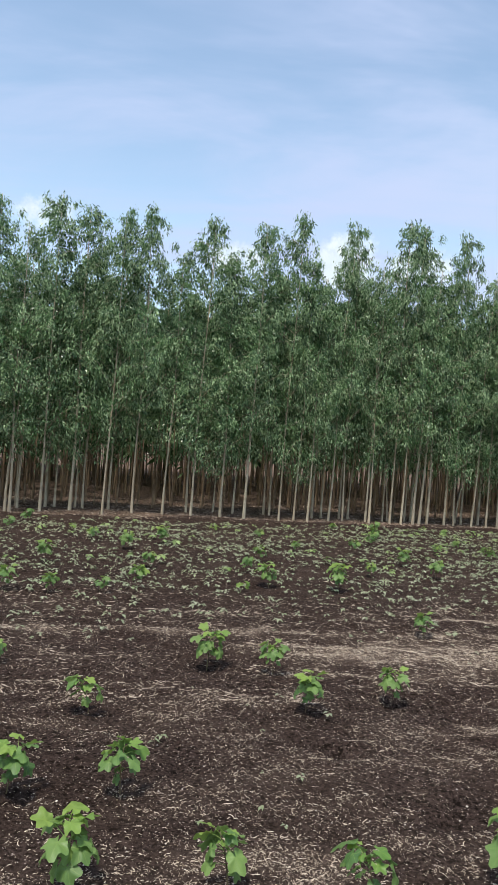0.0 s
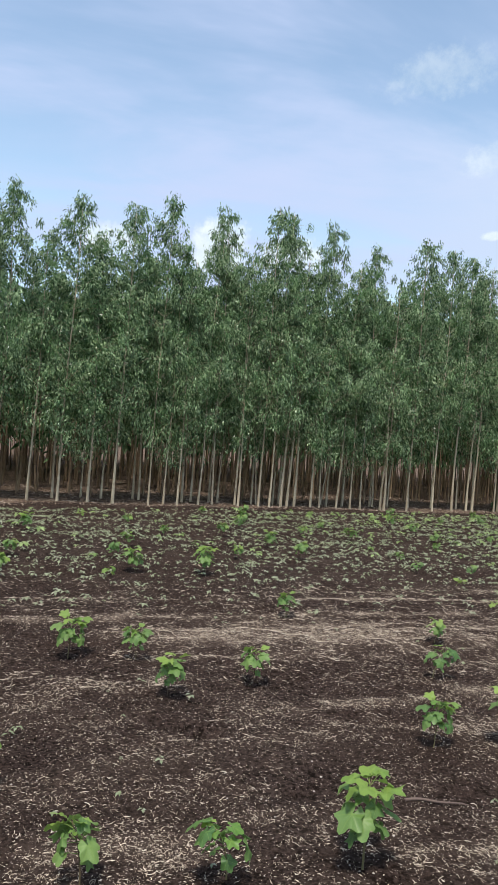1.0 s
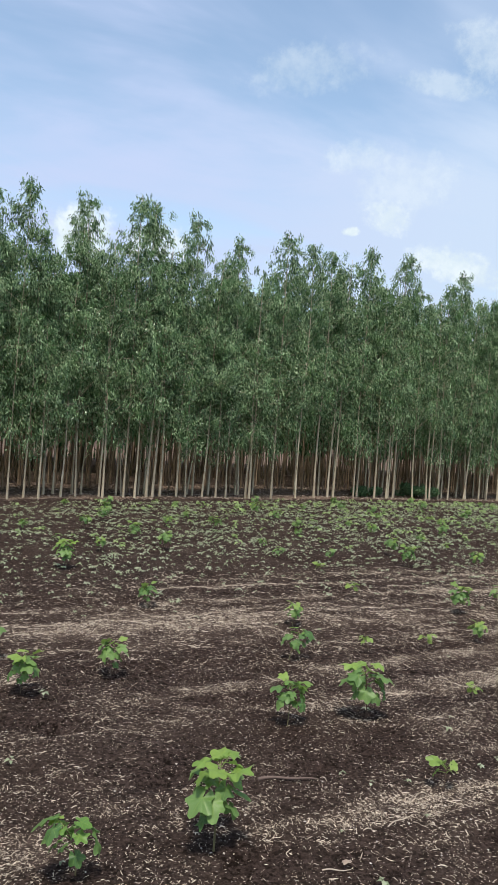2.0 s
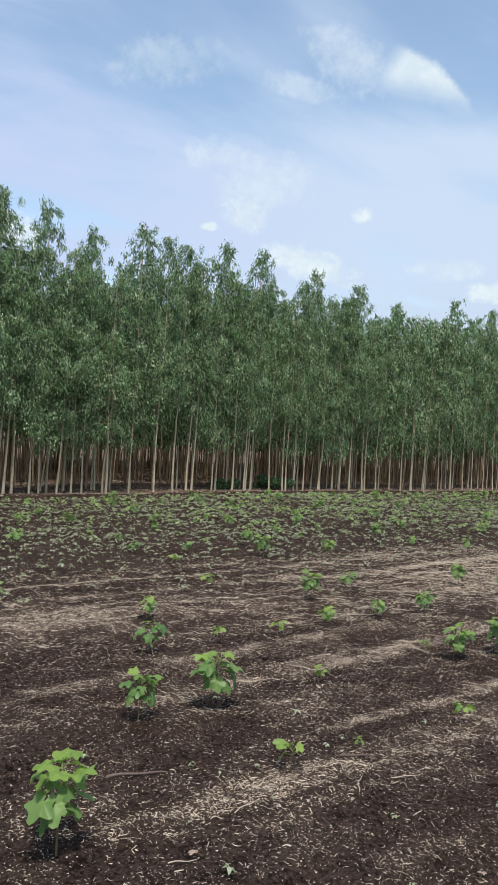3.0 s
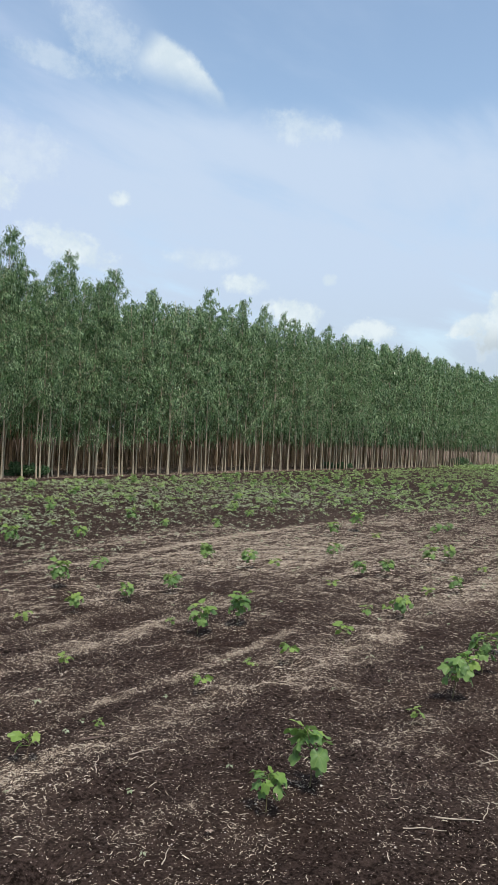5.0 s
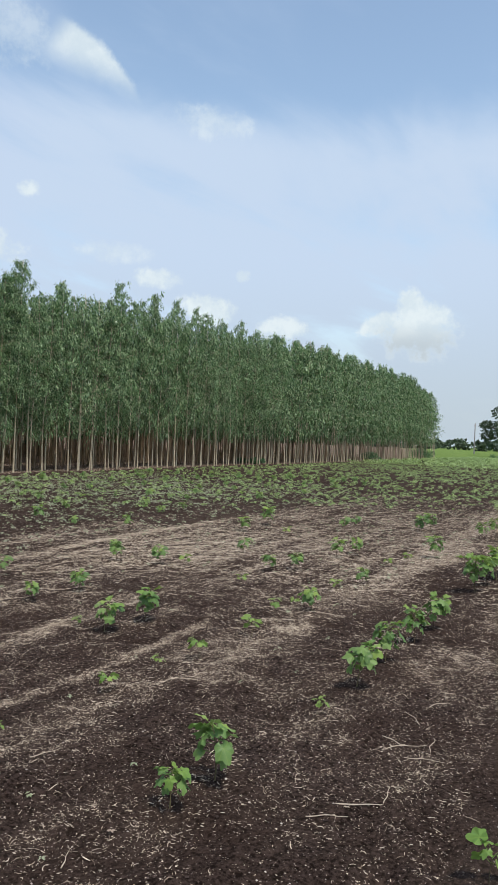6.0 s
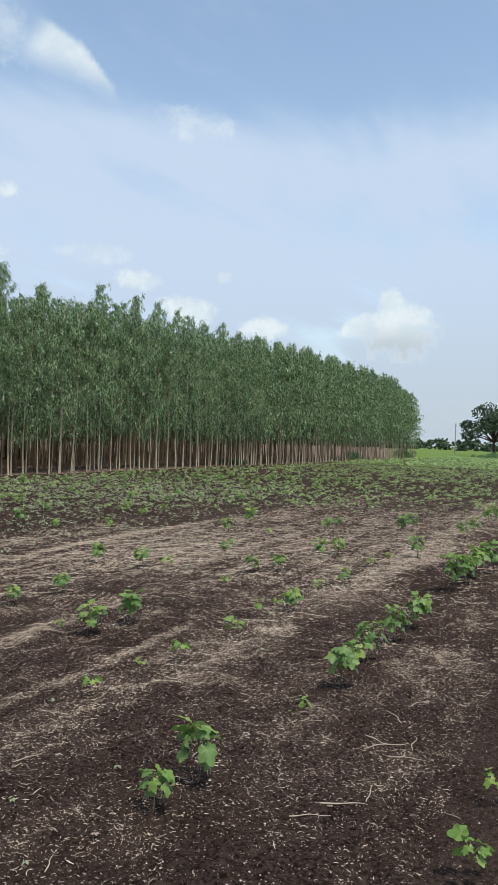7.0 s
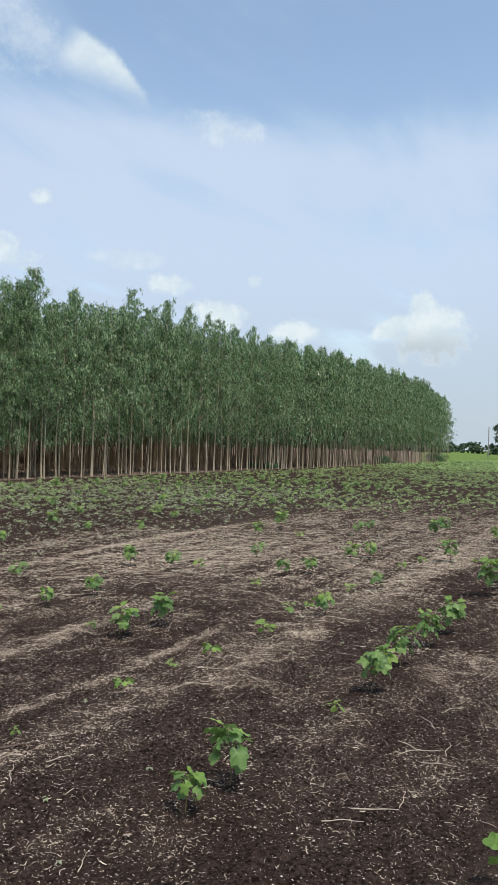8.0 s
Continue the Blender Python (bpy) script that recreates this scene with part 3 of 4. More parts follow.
def build_front_trees():
    kinds = [(10500, 0.083, 1 + (k % 3 == 2) + (k == 4), 1.0) for k in range(9)] + [(5000, 0.112, 1 + (k % 3 == 2), 1.1) for k in range(6)] + [(2500, 0.160, 1, 1.2) for k in range(5)] + [(950, 0.150, 1, 1.0) for k in range(2)]
    protos = [gum_prototype(100 + k, *kind) for k, kind in enumerate(kinds)]
    r = np.random.default_rng(21)
    stand = []
    for line, known in ((0, FRONT_U + FRONT_U_FAR), (1, SECOND_U)):
        us = list(known)
        u = min(known) - 0.5
        while u > -13.0:
            us.append(u)
            u -= r.uniform(0.4, 0.7)
        u = max(known) + 0.5
        while u < 88.2:
            us.append(u)
            u += (r.uniform(0.32, 0.68) if line == 0 else r.uniform(0.5, 1.0)) * (1.0 + max(0.0, (u - 30) / 150)) * (1.3 if u > 84 else 1.0)
        for u in us:
            share = r.uniform(0.75, 0.89) if u < 12 else r.uniform(0.84, 0.95) if u < 22 else r.uniform(0.86, 0.97) if u < 42 else r.uniform(0.86, 1.0)
            stand.append([u, float(edge(u)) + 0.70 * line + abs(r.normal(0, 0.10)), line, stand_height(u) * share])
    for u, tall in TALL_ONES:
        tree = min(stand, key=lambda q: abs(q[0] - u) + 0.15 * q[2])
        tree[2:] = [2, tall]
    used = set()
    tip = Matrix.Rotation(radians(0.3), 4, Vector((-RC, RS, 0)))
    for u, v, line, tall in stand:
        k = int(r.integers(20, 22) if u > 85.5 else r.integers(15, 20) if u > 42 else r.integers(9, 15) if line == 1 or u > 21 else 3 * r.integers(0, 3) if line == 2 else r.integers(0, 9))
        x, y = at(u, v)
        m = Matrix.Translation((x, y, ground_z(u, v))) @ tip @ pose(0, 0, 0, 0, 0, r.uniform(0, 360))
        ob = protos[k]
        if k in used:
            ob = copy_thing(ob, m)
        else:
            used.add(k)
            ob.matrix_basis = m
        g = r.uniform(0.88, 1.12)
        ob.scale = (g, g, tall / 7.0)


build_front_trees()


def build_inner_trees():
    """The rows behind, too many to count: trunks and crowns as two masses."""
    r = np.random.default_rng(33)
    shapes = [gum_shape(300 + k, 7.0, 480, 0.22, 4, True) for k in range(6)]
    slim = [gum_shape(340 + k, 7.0, 220, 0.38, 4, True, 1.2) for k in range(4)]
    coarse = [gum_shape(360 + k, 7.0, 88, 0.74, 4, True, 1.2) for k in range(4)]
    trunks, crowns = [], []
    for line in range(2, 18):
        u = -13.0 + r.uniform(0, 0.5)
        while u < (84.0 if line < 6 else 75.0):
            v = float(edge(u)) + 0.3 + 1.12 * line + r.normal(0, 0.16)
            x, y = at(u, v)
            deep = line > 3 or u > 40
            tr, _, cr = (coarse if line > 6 else slim if deep else shapes)[int(r.integers(0, 4))]
            low = 0.72 if u < 12 and line < 6 else 0.82
            a, s = r.uniform(0, 6.28), stand_height(u) / 7.0 * r.uniform(low, low + 0.14)
            rot = np.array([[math.cos(a), -math.sin(a), 0], [math.sin(a), math.cos(a), 0], [0, 0, s]])
            shift = np.array([x, y, 0.10])
            trunks.append((tr[0] @ rot.T + shift, tr[1]))
            crowns.append((cr[0] @ rot.T + shift, cr[1]))
            u += r.uniform(0.34, 0.72) * (1.0 + 0.05 * line) * (1.0 + max(0.0, (u - 30) / 60))
    # bare slim stems that stand between the trees
    for line in range(1, 20, 2):
        u = -13.0 + r.uniform(0, 0.5)
        while u < 84.0:
            v = float(edge(u)) + 0.55 + 1.1 * line + r.normal(0, 0.25)
            x, y = at(u, v)
            tr = slim[int(r.integers(0, 4))][0]
            a, s, g = r.uniform(0, 6.28), r.uniform(0.45, 0.62), r.uniform(0.45, 0.85)
            rot = np.array([[g * math.cos(a), -g * math.sin(a), 0], [g * math.sin(a), g * math.cos(a), 0], [0, 0, s]])
            trunks.append((tr[0] @ rot.T + np.array([x, y, 0.10]), tr[1]))
            u += r.uniform(0.3, 1.0) * (1.0 + max(0.0, (u - 30) / 60))
    tv, tf = merge(trunks)
    cv, cf = merge(crowns)
    wood = new("gum_woodland")
    tagged(wood, "dense inner rows of young gum trees, bark coloured as in shade", "woodland", kind="stuff")
    part("trunks", mesh_from("trunks", tv, tf, SHADE_TINTED_BARK), wood, None, "trunks with shade put into their brown bark")
    part("crowns", mesh_from("crowns", cv, cf, GUM_LEAF, False), wood)


build_inner_trees()


# ---------------------------------------------------------------- cotton plants
def leaf_mesh(name, seed, droop, fold, mat):
    """A lobed cotton leaf on its rising stalk; the blade runs on along +x from the stalk's end and hangs by droop radians."""
    r = np.random.default_rng(seed)
    stalk, top = 1.45, 0.46
    lobes = [(-2.25, 0.66), (-0.98, 0.92), (0.0, 1.16), (0.98, 0.92), (2.25, 0.66)]
    k = 27
    th = np.linspace(-2.9, 2.9, k)
    rad = np.full(k, 0.60)
    for a, l in lobes:
        l = l * r.uniform(0.9, 1.12)
        rad = np.maximum(rad, l * np.exp(-np.abs((th - a) / 0.70) ** 2.1))
    rad = rad * (1 + r.normal(0, 0.025, k))
    vs, fs = [(0, 0, 0)], []
    curl, twist = r.uniform(0.10, 0.42), r.uniform(-0.3, 0.3)
    for q in (0.42, 0.76, 1.0):
        for a, l in zip(th, rad):
            x, y = math.cos(a) * l * q, math.sin(a) * l * q
            d = math.hypot(x, y)
            rib = min(abs(a - b) for b, _ in lobes)
            z = 0.20 * d * min(rib, 0.45) - curl * d ** 2 * (0.6 + 0.4 * math.cos(a)) - fold * abs(y) + twist * x * y + 0.09 * math.sin(5 * a + seed) * q * q + 0.06 * math.sin(6 * x + seed) * math.cos(5 * y + seed)
            vs.append((x, y, z))
    for s in range(k - 1):
        fs.append((0, 1 + s, 2 + s))
        for ring in (0, 1):
            a = 1 + ring * k + s
            fs += [(a, a + k, a + k + 1), (a, a + k + 1, a + 1)]
    v = np.array(vs)
    c, sn = math.cos(droop), math.sin(droop)
    v = np.stack([stalk + v[:, 0] * c + v[:, 2] * sn, v[:, 1], top - v[:, 0] * sn + v[:, 2] * c], -1)
    pet = tube([(0, 0, 0), (stalk * 0.45, 0, top * 0.72), (stalk, 0, top)], [0.034, 0.026, 0.022], 4)
    return mesh_from(name, *merge([(v, np.array(fs)), pet]), mat)


# old leaves hang, middle ones spread, young ones stand folded near the tip
OLD_LEAVES = [leaf_mesh("leaf", 50 + k, 0.42 + 0.11 * k, 0.05 + 0.09 * (k % 3), COTTON_LEAF) for k in range(6)]
MID_LEAVES = [leaf_mesh("leaf", 60 + k, 0.05 + 0.12 * k, -0.05 + 0.15 * (k % 4), COTTON_LEAF if k % 2 else COTTON_YOUNG) for k in range(6)]
TIP_LEAVES = [leaf_mesh("leaf", 70 + k, -0.3 + 0.18 * k, -0.35 + 0.2 * k, COTTON_YOUNG) for k in range(4)]


def cotton_prototype(seed, count, tall, spread_, label):
    """An upright seedling of the given height with lobed leaves round a thin stem."""
    r = np.random.default_rng(seed)
    plant = new("cotton_plant")
    tagged(plant, label, "plant", "cotton seedlings in rows")
    bend = r.normal(0, 0.05, 2)
    pts = [(bend[0] * t * t * tall * 3, bend[1] * t * t * tall * 3, tall * 0.88 * t - 0.02 * (t == 0)) for t in np.linspace(0, 1, 6)]
    part("stem", mesh_from("stem", *tube(pts, [q * (tall / 0.32) ** 0.8 for q in (0.0044, 0.0040, 0.0036, 0.0032, 0.0026, 0.002)], 6), COTTON_STEM), plant, None, "thin reddish-brown stem")
    for k in range(count):
        h = (k + 0.5) / count
        t = (0.62 + 0.37 * h if tall < 0.16 else 0.34 + 0.64 * h ** 0.7) + r.normal(0, 0.015)
        a = k * 2.4 + r.normal(0, 0.4)
        q = 0.62 + 0.9 * h if h < 0.45 else 1.03 - 0.95 * (h - 0.45) ** 1.4
        size = spread_ * q * r.uniform(0.62, 1.15)
        f = min(max(t, 0.0), 1.0) * 5
        i = min(int(f), 4)
        p = np.array(pts[i]) + (np.array(pts[i + 1]) - np.array(pts[i])) * (f - i)
        kind = OLD_LEAVES if h < 0.55 else MID_LEAVES if h < 0.85 else TIP_LEAVES
        if tall < 0.16:
            kind = MID_LEAVES[::2]
        nod = r.uniform(-14, 12) if h < 0.55 else r.uniform(-22, 10)
        m = pose(*p, 0, 0, math.degrees(a)) @ pose(0, 0, 0, r.uniform(-38, 38), nod, 0) @ Matrix.Diagonal((size, size, size, 1))
        part("leaf", kind[int(r.integers(0, len(kind)))], plant, m)
    return plant


COTTON = [
    ("tall", 27, 0.38, 0.067, "tall leafy cotton plant on a branching stem"),
    ("tall", 25, 0.36, 0.066, "tall leafy cotton plant on a branching stem"),
    ("full", 21, 0.30, 0.061, "leafy green cotton plant on a thin stem in bare soil"),
    ("full", 20, 0.28, 0.060, "leafy green cotton plant on a thin stem in bare soil"),
    ("mid", 16, 0.24, 0.054, "young cotton plant with drooping lobed leaves"),
    ("mid", 15, 0.22, 0.052, "young cotton plant with drooping lobed leaves"),
    ("small", 9, 0.13, 0.035, "small cotton seedling with a few pale leaves"),
    ("small", 8, 0.10, 0.029, "small cotton seedling with a few pale leaves"),
]
COTTON_OBS = [cotton_prototype(400 + k, n, h, s, lab) for k, (_, n, h, s, lab) in enumerate(COTTON)]
COTTON_USED = set()
crng = np.random.default_rng(77)


def plant_cotton(u, v, tall):
    kinds = (0, 1) if tall > 0.34 else (2, 3) if tall > 0.255 else (4, 5) if tall > 0.165 else (6, 7)
    k = int(kinds[int(crng.integers(0, 2))])
    s = tall / COTTON[k][2]
    x, y = at(u, v)
    m = Matrix.LocRotScale((x, y, ground_z(u, v) - 0.004), Euler((crng.normal(0, 0.05), crng.normal(0, 0.05), crng.uniform(0, 6.28))), None)
    ob = COTTON_OBS[k]
    if k in COTTON_USED:
        ob = copy_thing(ob, m)
    else:
        COTTON_USED.add(k)
        ob.matrix_basis = m
    ob.scale = (s, s, s)
    return ob


# crop rows, nearest first: (u, v, height)
CROP_ROWS = [
    [(3.84, 0.06, 0.15), (3.16, 0.12, 0.16)],
    [(10.23, 0.78, 0.42), (9.75, 0.93, 0.40), (8.80, 1.03, 0.44), (9.22, 0.97, 0.36), (6.87, 1.08, 0.30), (6.37, 1.12, 0.29), (5.06, 1.19, 0.31), (5.68, 1.17, 0.31),
     (4.47, 1.24, 0.10), (3.42, 1.35, 0.30), (3.11, 1.40, 0.19), (11.18, 0.73, 0.36), (11.86, 0.69, 0.36), (13.23, 0.65, 0.36)],
    [(17.06, 1.40, 0.36), (14.58, 1.58, 0.31), (16.65, 1.58, 0.35), (13.77, 1.67, 0.31), (10.93, 1.87, 0.32), (10.26, 2.10, 0.12), (8.40, 2.16, 0.20),
     (6.94, 2.20, 0.23), (5.77, 2.26, 0.16), (9.86, 2.26, 0.12), (7.92, 2.29, 0.13), (5.07, 2.34, 0.15), (7.02, 2.38, 0.10), (4.17, 2.44, 0.13),
     (4.75, 2.48, 0.09), (6.66, 2.45, 0.13), (1.60, 2.51, 0.37), (2.85, 2.56, 0.14), (1.08, 2.58, 0.24), (3.33, 2.56, 0.06), (0.56, 2.64, 0.26), (0.03, 2.67, 0.30)],
    [(14.45, 2.68, 0.32), (13.93, 2.77, 0.33), (10.52, 2.88, 0.25), (9.99, 2.99, 0.27), (8.71, 3.07, 0.22), (5.72, 3.21, 0.28), (7.45, 3.17, 0.12),
     (5.27, 3.30, 0.26), (3.10, 3.45, 0.34), (8.52, 3.32, 0.21), (3.97, 3.45, 0.11), (0.20, 3.41, 0.25), (-0.29, 3.44, 0.26), (2.56, 3.47, 0.26), (5.40, 3.65, 0.09)],
    [(13.89, 3.97, 0.21), (13.39, 4.03, 0.24), (9.43, 4.09, 0.23), (8.30, 4.32, 0.15), (6.27, 4.31, 0.21), (0.04, 4.43, 0.24), (6.35, 4.37, 0.16), (5.75, 4.45, 0.19),
     (5.11, 4.46, 0.19), (1.33, 4.46, 0.26), (11.63, 4.39, 0.15), (4.56, 4.51, 0.13), (3.30, 4.59, 0.24), (4.00, 4.54, 0.13), (1.95, 4.63, 0.25), (8.21, 4.61, 0.24)],
    [(8.15, 5.20, 0.26), (1.30, 5.26, 0.24), (11.94, 5.24, 0.27), (12.95, 5.28, 0.38), (0.85, 5.39, 0.30), (5.79, 5.35, 0.29), (-0.59, 5.38, 0.17),
     (3.86, 5.40, 0.21), (8.50, 5.46, 0.18), (6.59, 5.62, 0.22)],
    [(2.92, 6.35, 0.23), (5.21, 6.32, 0.15), (10.95, 6.93, 0.22)],
    [(-0.42, 7.58, 0.20), (-0.82, 7.65, 0.25), (0.07, 7.62, 0.17), (1.59, 8.20, 0.15), (0.45, 8.05, 0.24), (2.78, 8.41, 0.36), (6.50, 8.49, 0.17), (1.97, 8.50, 0.29)],
]
for crop in CROP_ROWS:
    for u, v, tall in crop:
        plant_cotton(u, v, tall)

# rows farther off
for k in range(9):
    v0 = 7.6 + 1.02 * k
    u = -5.0 + crng.uniform(0, 1)
    while u < 30:
        v = v0 + crng.normal(0, 0.1)
        if v < float(edge(u)) - 0.8 and not (v < 9 and -1 < u < 3.5):
            plant_cotton(u, v, crng.uniform(0.14, 0.30))
        u += crng.uniform(0.8, 3.4)


# ---------------------------------------------------------------- small growth, straw, grit (stuff)
def sprig_template(seed, blades):
    r = np.random.default_rng(seed)
    v, f = [], []
    for k in range(blades):
        a = 2 * math.pi * k / blades + r.normal(0, 0.4)
        l, wd, up = r.uniform(0.6, 1.0), r.uniform(0.42, 0.62), r.uniform(0.45, 1.1)
        c, s = math.cos(a), math.sin(a)
        base = np.array([(0.06, 0, up), (0.5 * l, wd / 2, up * 1.02), (l, 0, up * 0.62), (0.5 * l, -wd / 2, up * 1.02)])
        rot = np.array([[c, -s, 0], [s, c, 0], [0, 0, 1]])
        n = len(v) * 4
        v.append(base @ rot.T)
        f += [(n, n + 3, n + 1), (n + 1, n + 3, n + 2)]
    return np.concatenate(v), np.array(f)


def build_sprigs():
    r = np.random.default_rng(91)

    def sow(count, u0, u1, v0, v1, lo, hi, keep, blades=4):
        pieces = []
        u, v = r.uniform(u0, u1, count), r.uniform(v0, v1, count)
        ok = (v < edge(u) - 0.5) & (r.uniform(0, 1, count) < keep(u, v))
        u, v = u[ok], v[ok]
        x, y = at(u, v)
        kind = r.integers(0, 5, len(u))
        for k in range(5):
            m = kind == k
            tv, tf = sprig_template(500 + k, blades + k % 3)
            n = int(m.sum())
            pl = np.stack([x[m], y[m], height(u[m], v[m])], -1)
            pieces.append(scatter(tv, tf, pl, turns(r.uniform(0, 6.28, n), r.normal(0, 0.15, n)), r.uniform(lo, hi, n)))
        return pieces

    def clump(u, v):
        return np.clip(bumps(u * 0.8, v * 0.8, 41) * 0.9 + 0.12, 0.05, 1)

    # pale weeds: thick beyond the straw belt, thin before it
    pale = sow(33000, -6, 26, 6.2, 19, 0.020, 0.064, lambda u, v: (0.25 + 0.75 * clump(u, v)) * np.clip((v - 5.6) / 4.5, 0.08, 1) * np.clip((30 - u) / 12, 0.3, 1), 3)
    pale += sow(4500, -3, 22, 1.6, 6.8, 0.016, 0.042, lambda u, v: clump(u, v) * (0.12 + 0.5 * np.clip((u - 6) / 8, 0, 1)), 3)
    vv, ff = merge(pale)
    tagged(new("weed_seedlings", mesh_from("weed_seedlings", vv, ff, WEED_LEAF, False)), "low pale-green weed seedlings scattered over the soil", "weeds", kind="stuff")
    # the greener crop farther along the rows
    def bed(u, v):
        return np.clip((v - np.interp(u, [0, 8, 12, 14, 16, 18, 20, 22, 24], [10.0, 8.6, 7.8, 6.6, 4.8, 2.8, 0.5, -4.0, -9.0])) / 3.0, 0, 1) * np.clip((u - 5) / 15, 0.03, 1)

    crop = sow(700, -3, 16, 9, 18, 0.06, 0.11, lambda u, v: clump(u, v) * np.clip((v - 8) / 4, 0, 1), 5)
    crop += sow(21000, 6, 62, -8, 19, 0.055, 0.125, lambda u, v: (0.10 + 0.80 * clump(u, v)) * bed(u, v), 5)
    crop += sow(6500, 55, 110, -10, 19, 0.16, 0.30, lambda u, v: 0.45 + 0.5 * clump(u, v), 4)
    vv, ff = merge(crop)
    tagged(new("crop_seedlings", mesh_from("crop_seedlings", vv, ff, CROP_LEAF, False)), "bright green young crop covering the field", "crop", kind="stuff")


def build_straw():
    r = np.random.default_rng(92)
    def ridge(line, wide):
        """A bent strip with a raised middle along line; wide: its half width at each point."""
        v, f = [], []
        for k, ((x, y, z), q) in enumerate(zip(line, wide)):
            v += [(x, y - q, z - q * 0.6), (x, y, z + q * 0.6), (x, y + q, z - q * 0.6)]
            if k:
                a = 3 * k - 3
                f += [(a, a + 1, a + 4), (a, a + 4, a + 3), (a + 1, a + 2, a + 5), (a + 1, a + 5, a + 4)]
        return np.array(v), np.array(f)

    bits = []
    for k in range(7):
        a, c = r.normal(0, 0.17, 2), r.uniform(0.0, 0.12)
        bits.append(ridge([(-0.5, 0.0, 0.0), (-0.2, 0.75 * a[0], c), (0.15, a[0], c * 0.7), (0.5, 0.4 * a[0] + 0.4 * a[1], 0.0)], [0.028, 0.045, 0.044, 0.024]))
    plain = [ridge([(-0.5, 0, 0), (0.0, 0.12 * k, 0.05), (0.5, 0, 0)], [0.04, 0.056, 0.03]) for k in (-1, 0, 1)]
    rod = [ridge([(-0.5, 0, 0), (0.5, 0.05 * k, 0.02)], [0.06, 0.045]) for k in (-1, 1)]
    flake = [(np.array([(-0.5, 0, 0), (0.5, 0.02 * k, 0.02), (0.05 * k, 0.08, 0.01), (0, -0.085, 0.01), (0.1 * k, 0, 0.09)]), np.array([(0, 4, 2), (2, 4, 1), (1, 4, 3), (3, 4, 0)])) for k in (-1, 0, 1)]
    chip = (np.array([(-0.5, 0.1, 0), (0.5, 0.12, 0.05), (0.1, -0.2, 0.1), (0.0, 0.05, 0.22)]), np.array([(0, 1, 3), (1, 2, 3), (2, 0, 3)]))
    pieces = []

    def lay(shapes, count, u0, u1, v0, v1, lo, hi, power, floor=0.0, stout=1.0):
        u, v = r.uniform(u0, u1, count), r.uniform(v0, v1, count)
        ok = r.uniform(0, 1, count) < np.maximum(straw(u, v) ** power, floor)
        u, v = u[ok], v[ok]
        x, y = at(u, v)
        kind = r.integers(0, len(shapes), len(u))
        for k, shape in enumerate(shapes):
            m = kind == k
            n = int(m.sum())
            pl = np.stack([x[m], y[m], height(u[m], v[m]) + 0.003], -1)
            size = lo + (hi - lo) * r.uniform(0, 1, n) ** 2.6
            th = stout * r.uniform(0.75, 1.6, n) * (0.045 / (size + 0.015)) ** 0.5
            pieces.append(scatter(*shape, pl, turns(r.uniform(0, 6.28, n), r.normal(0, 0.13, n), r.normal(0, 0.6, n)), np.stack([size, size * th, size * th], -1)))

    lay(bits, 95000, -1.6, 6.5, 0.3, 5.0, 0.010, 0.042, 1.45)
    lay(plain, 105000, -1.6, 6.5, 0.3, 5.0, 0.009, 0.028, 1.3)
    lay(flake, 150000, -1.6, 6.5, 0.3, 5.0, 0.009, 0.024, 1.0)
    lay(rod, 80000, -3.0, 12, 4.6, 7.8, 0.016, 0.048, 0.9)
    lay(rod, 90000, 6, 13, -0.5, 6.5, 0.014, 0.044, 1.0)
    lay(flake, 105000, 8, 24, -0.5, 6.5, 0.025, 0.070, 1.0)
    lay(flake, 60000, -5, 24, 7.0, 18.5, 0.020, 0.070, 1.0, 0.34)
    lay(bits, 1100, 2.6, 7.0, 0.0, 2.4, 0.035, 0.085, 1.3, 0.06, 0.6)
    lay([chip], 190000, -1.6, 8, 0.3, 7.0, 0.0035, 0.0120, 0.9, 0.17)
    vv, ff = merge(pieces)
    tagged(new("straw_litter", mesh_from("straw_litter", vv, ff, STRAW)), "bits of bleached dry straw strewn on dark soil", "straw", kind="stuff")


def build_grit():
    r = np.random.default_rng(93)
    flat_v = np.array([(1, 0, 0), (0.1, 1, 0.1), (-1, 0.1, 0), (0, -1, 0.15), (0.1, 0, 1), (0, 0.1, -1)], float)
    flat_f = np.array([(0, 1, 4), (1, 2, 4), (2, 3, 4), (3, 0, 4), (1, 0, 5), (2, 1, 5), (3, 2, 5), (0, 3, 5)])
    for name, mat, count, lo, hi, label, tv, tf in (
            ("grit", GRIT, 16000, 0.0018, 0.0072, "pale stones and grit scattered on soil", flat_v, flat_f),
            ("soil_clods", CLOD, 6500, 0.004, 0.016, "crumbled dark soil clods on the field", flat_v, flat_f)):
        pieces = []
        for k in range(5):
            n = count // 5
            u, v = r.uniform(-2.5, 11, n), r.uniform(0.0, 8.5, n)
            x, y = at(u, v)
            s = lo + (hi - lo) * r.uniform(0, 1, n) ** 3.0
            shape = tv * (1 + r.normal(0, 0.28, (len(tv), 1)))
            pl = np.stack([x, y, height(u, v) + s * 0.15], -1)
            sz = np.stack([s, s * r.uniform(0.6, 1, n), s * r.uniform(0.45, 0.8, n)], -1)
            pieces.append(scatter(shape, tf, pl, turns(r.uniform(0, 6.28, n), r.normal(0, 0.3, n)), sz))
        vv, ff = merge(pieces)
        tagged(new(name, mesh_from(name, vv, ff, mat, False)), label, "stones" if name == "grit" else "clods", kind="stuff")


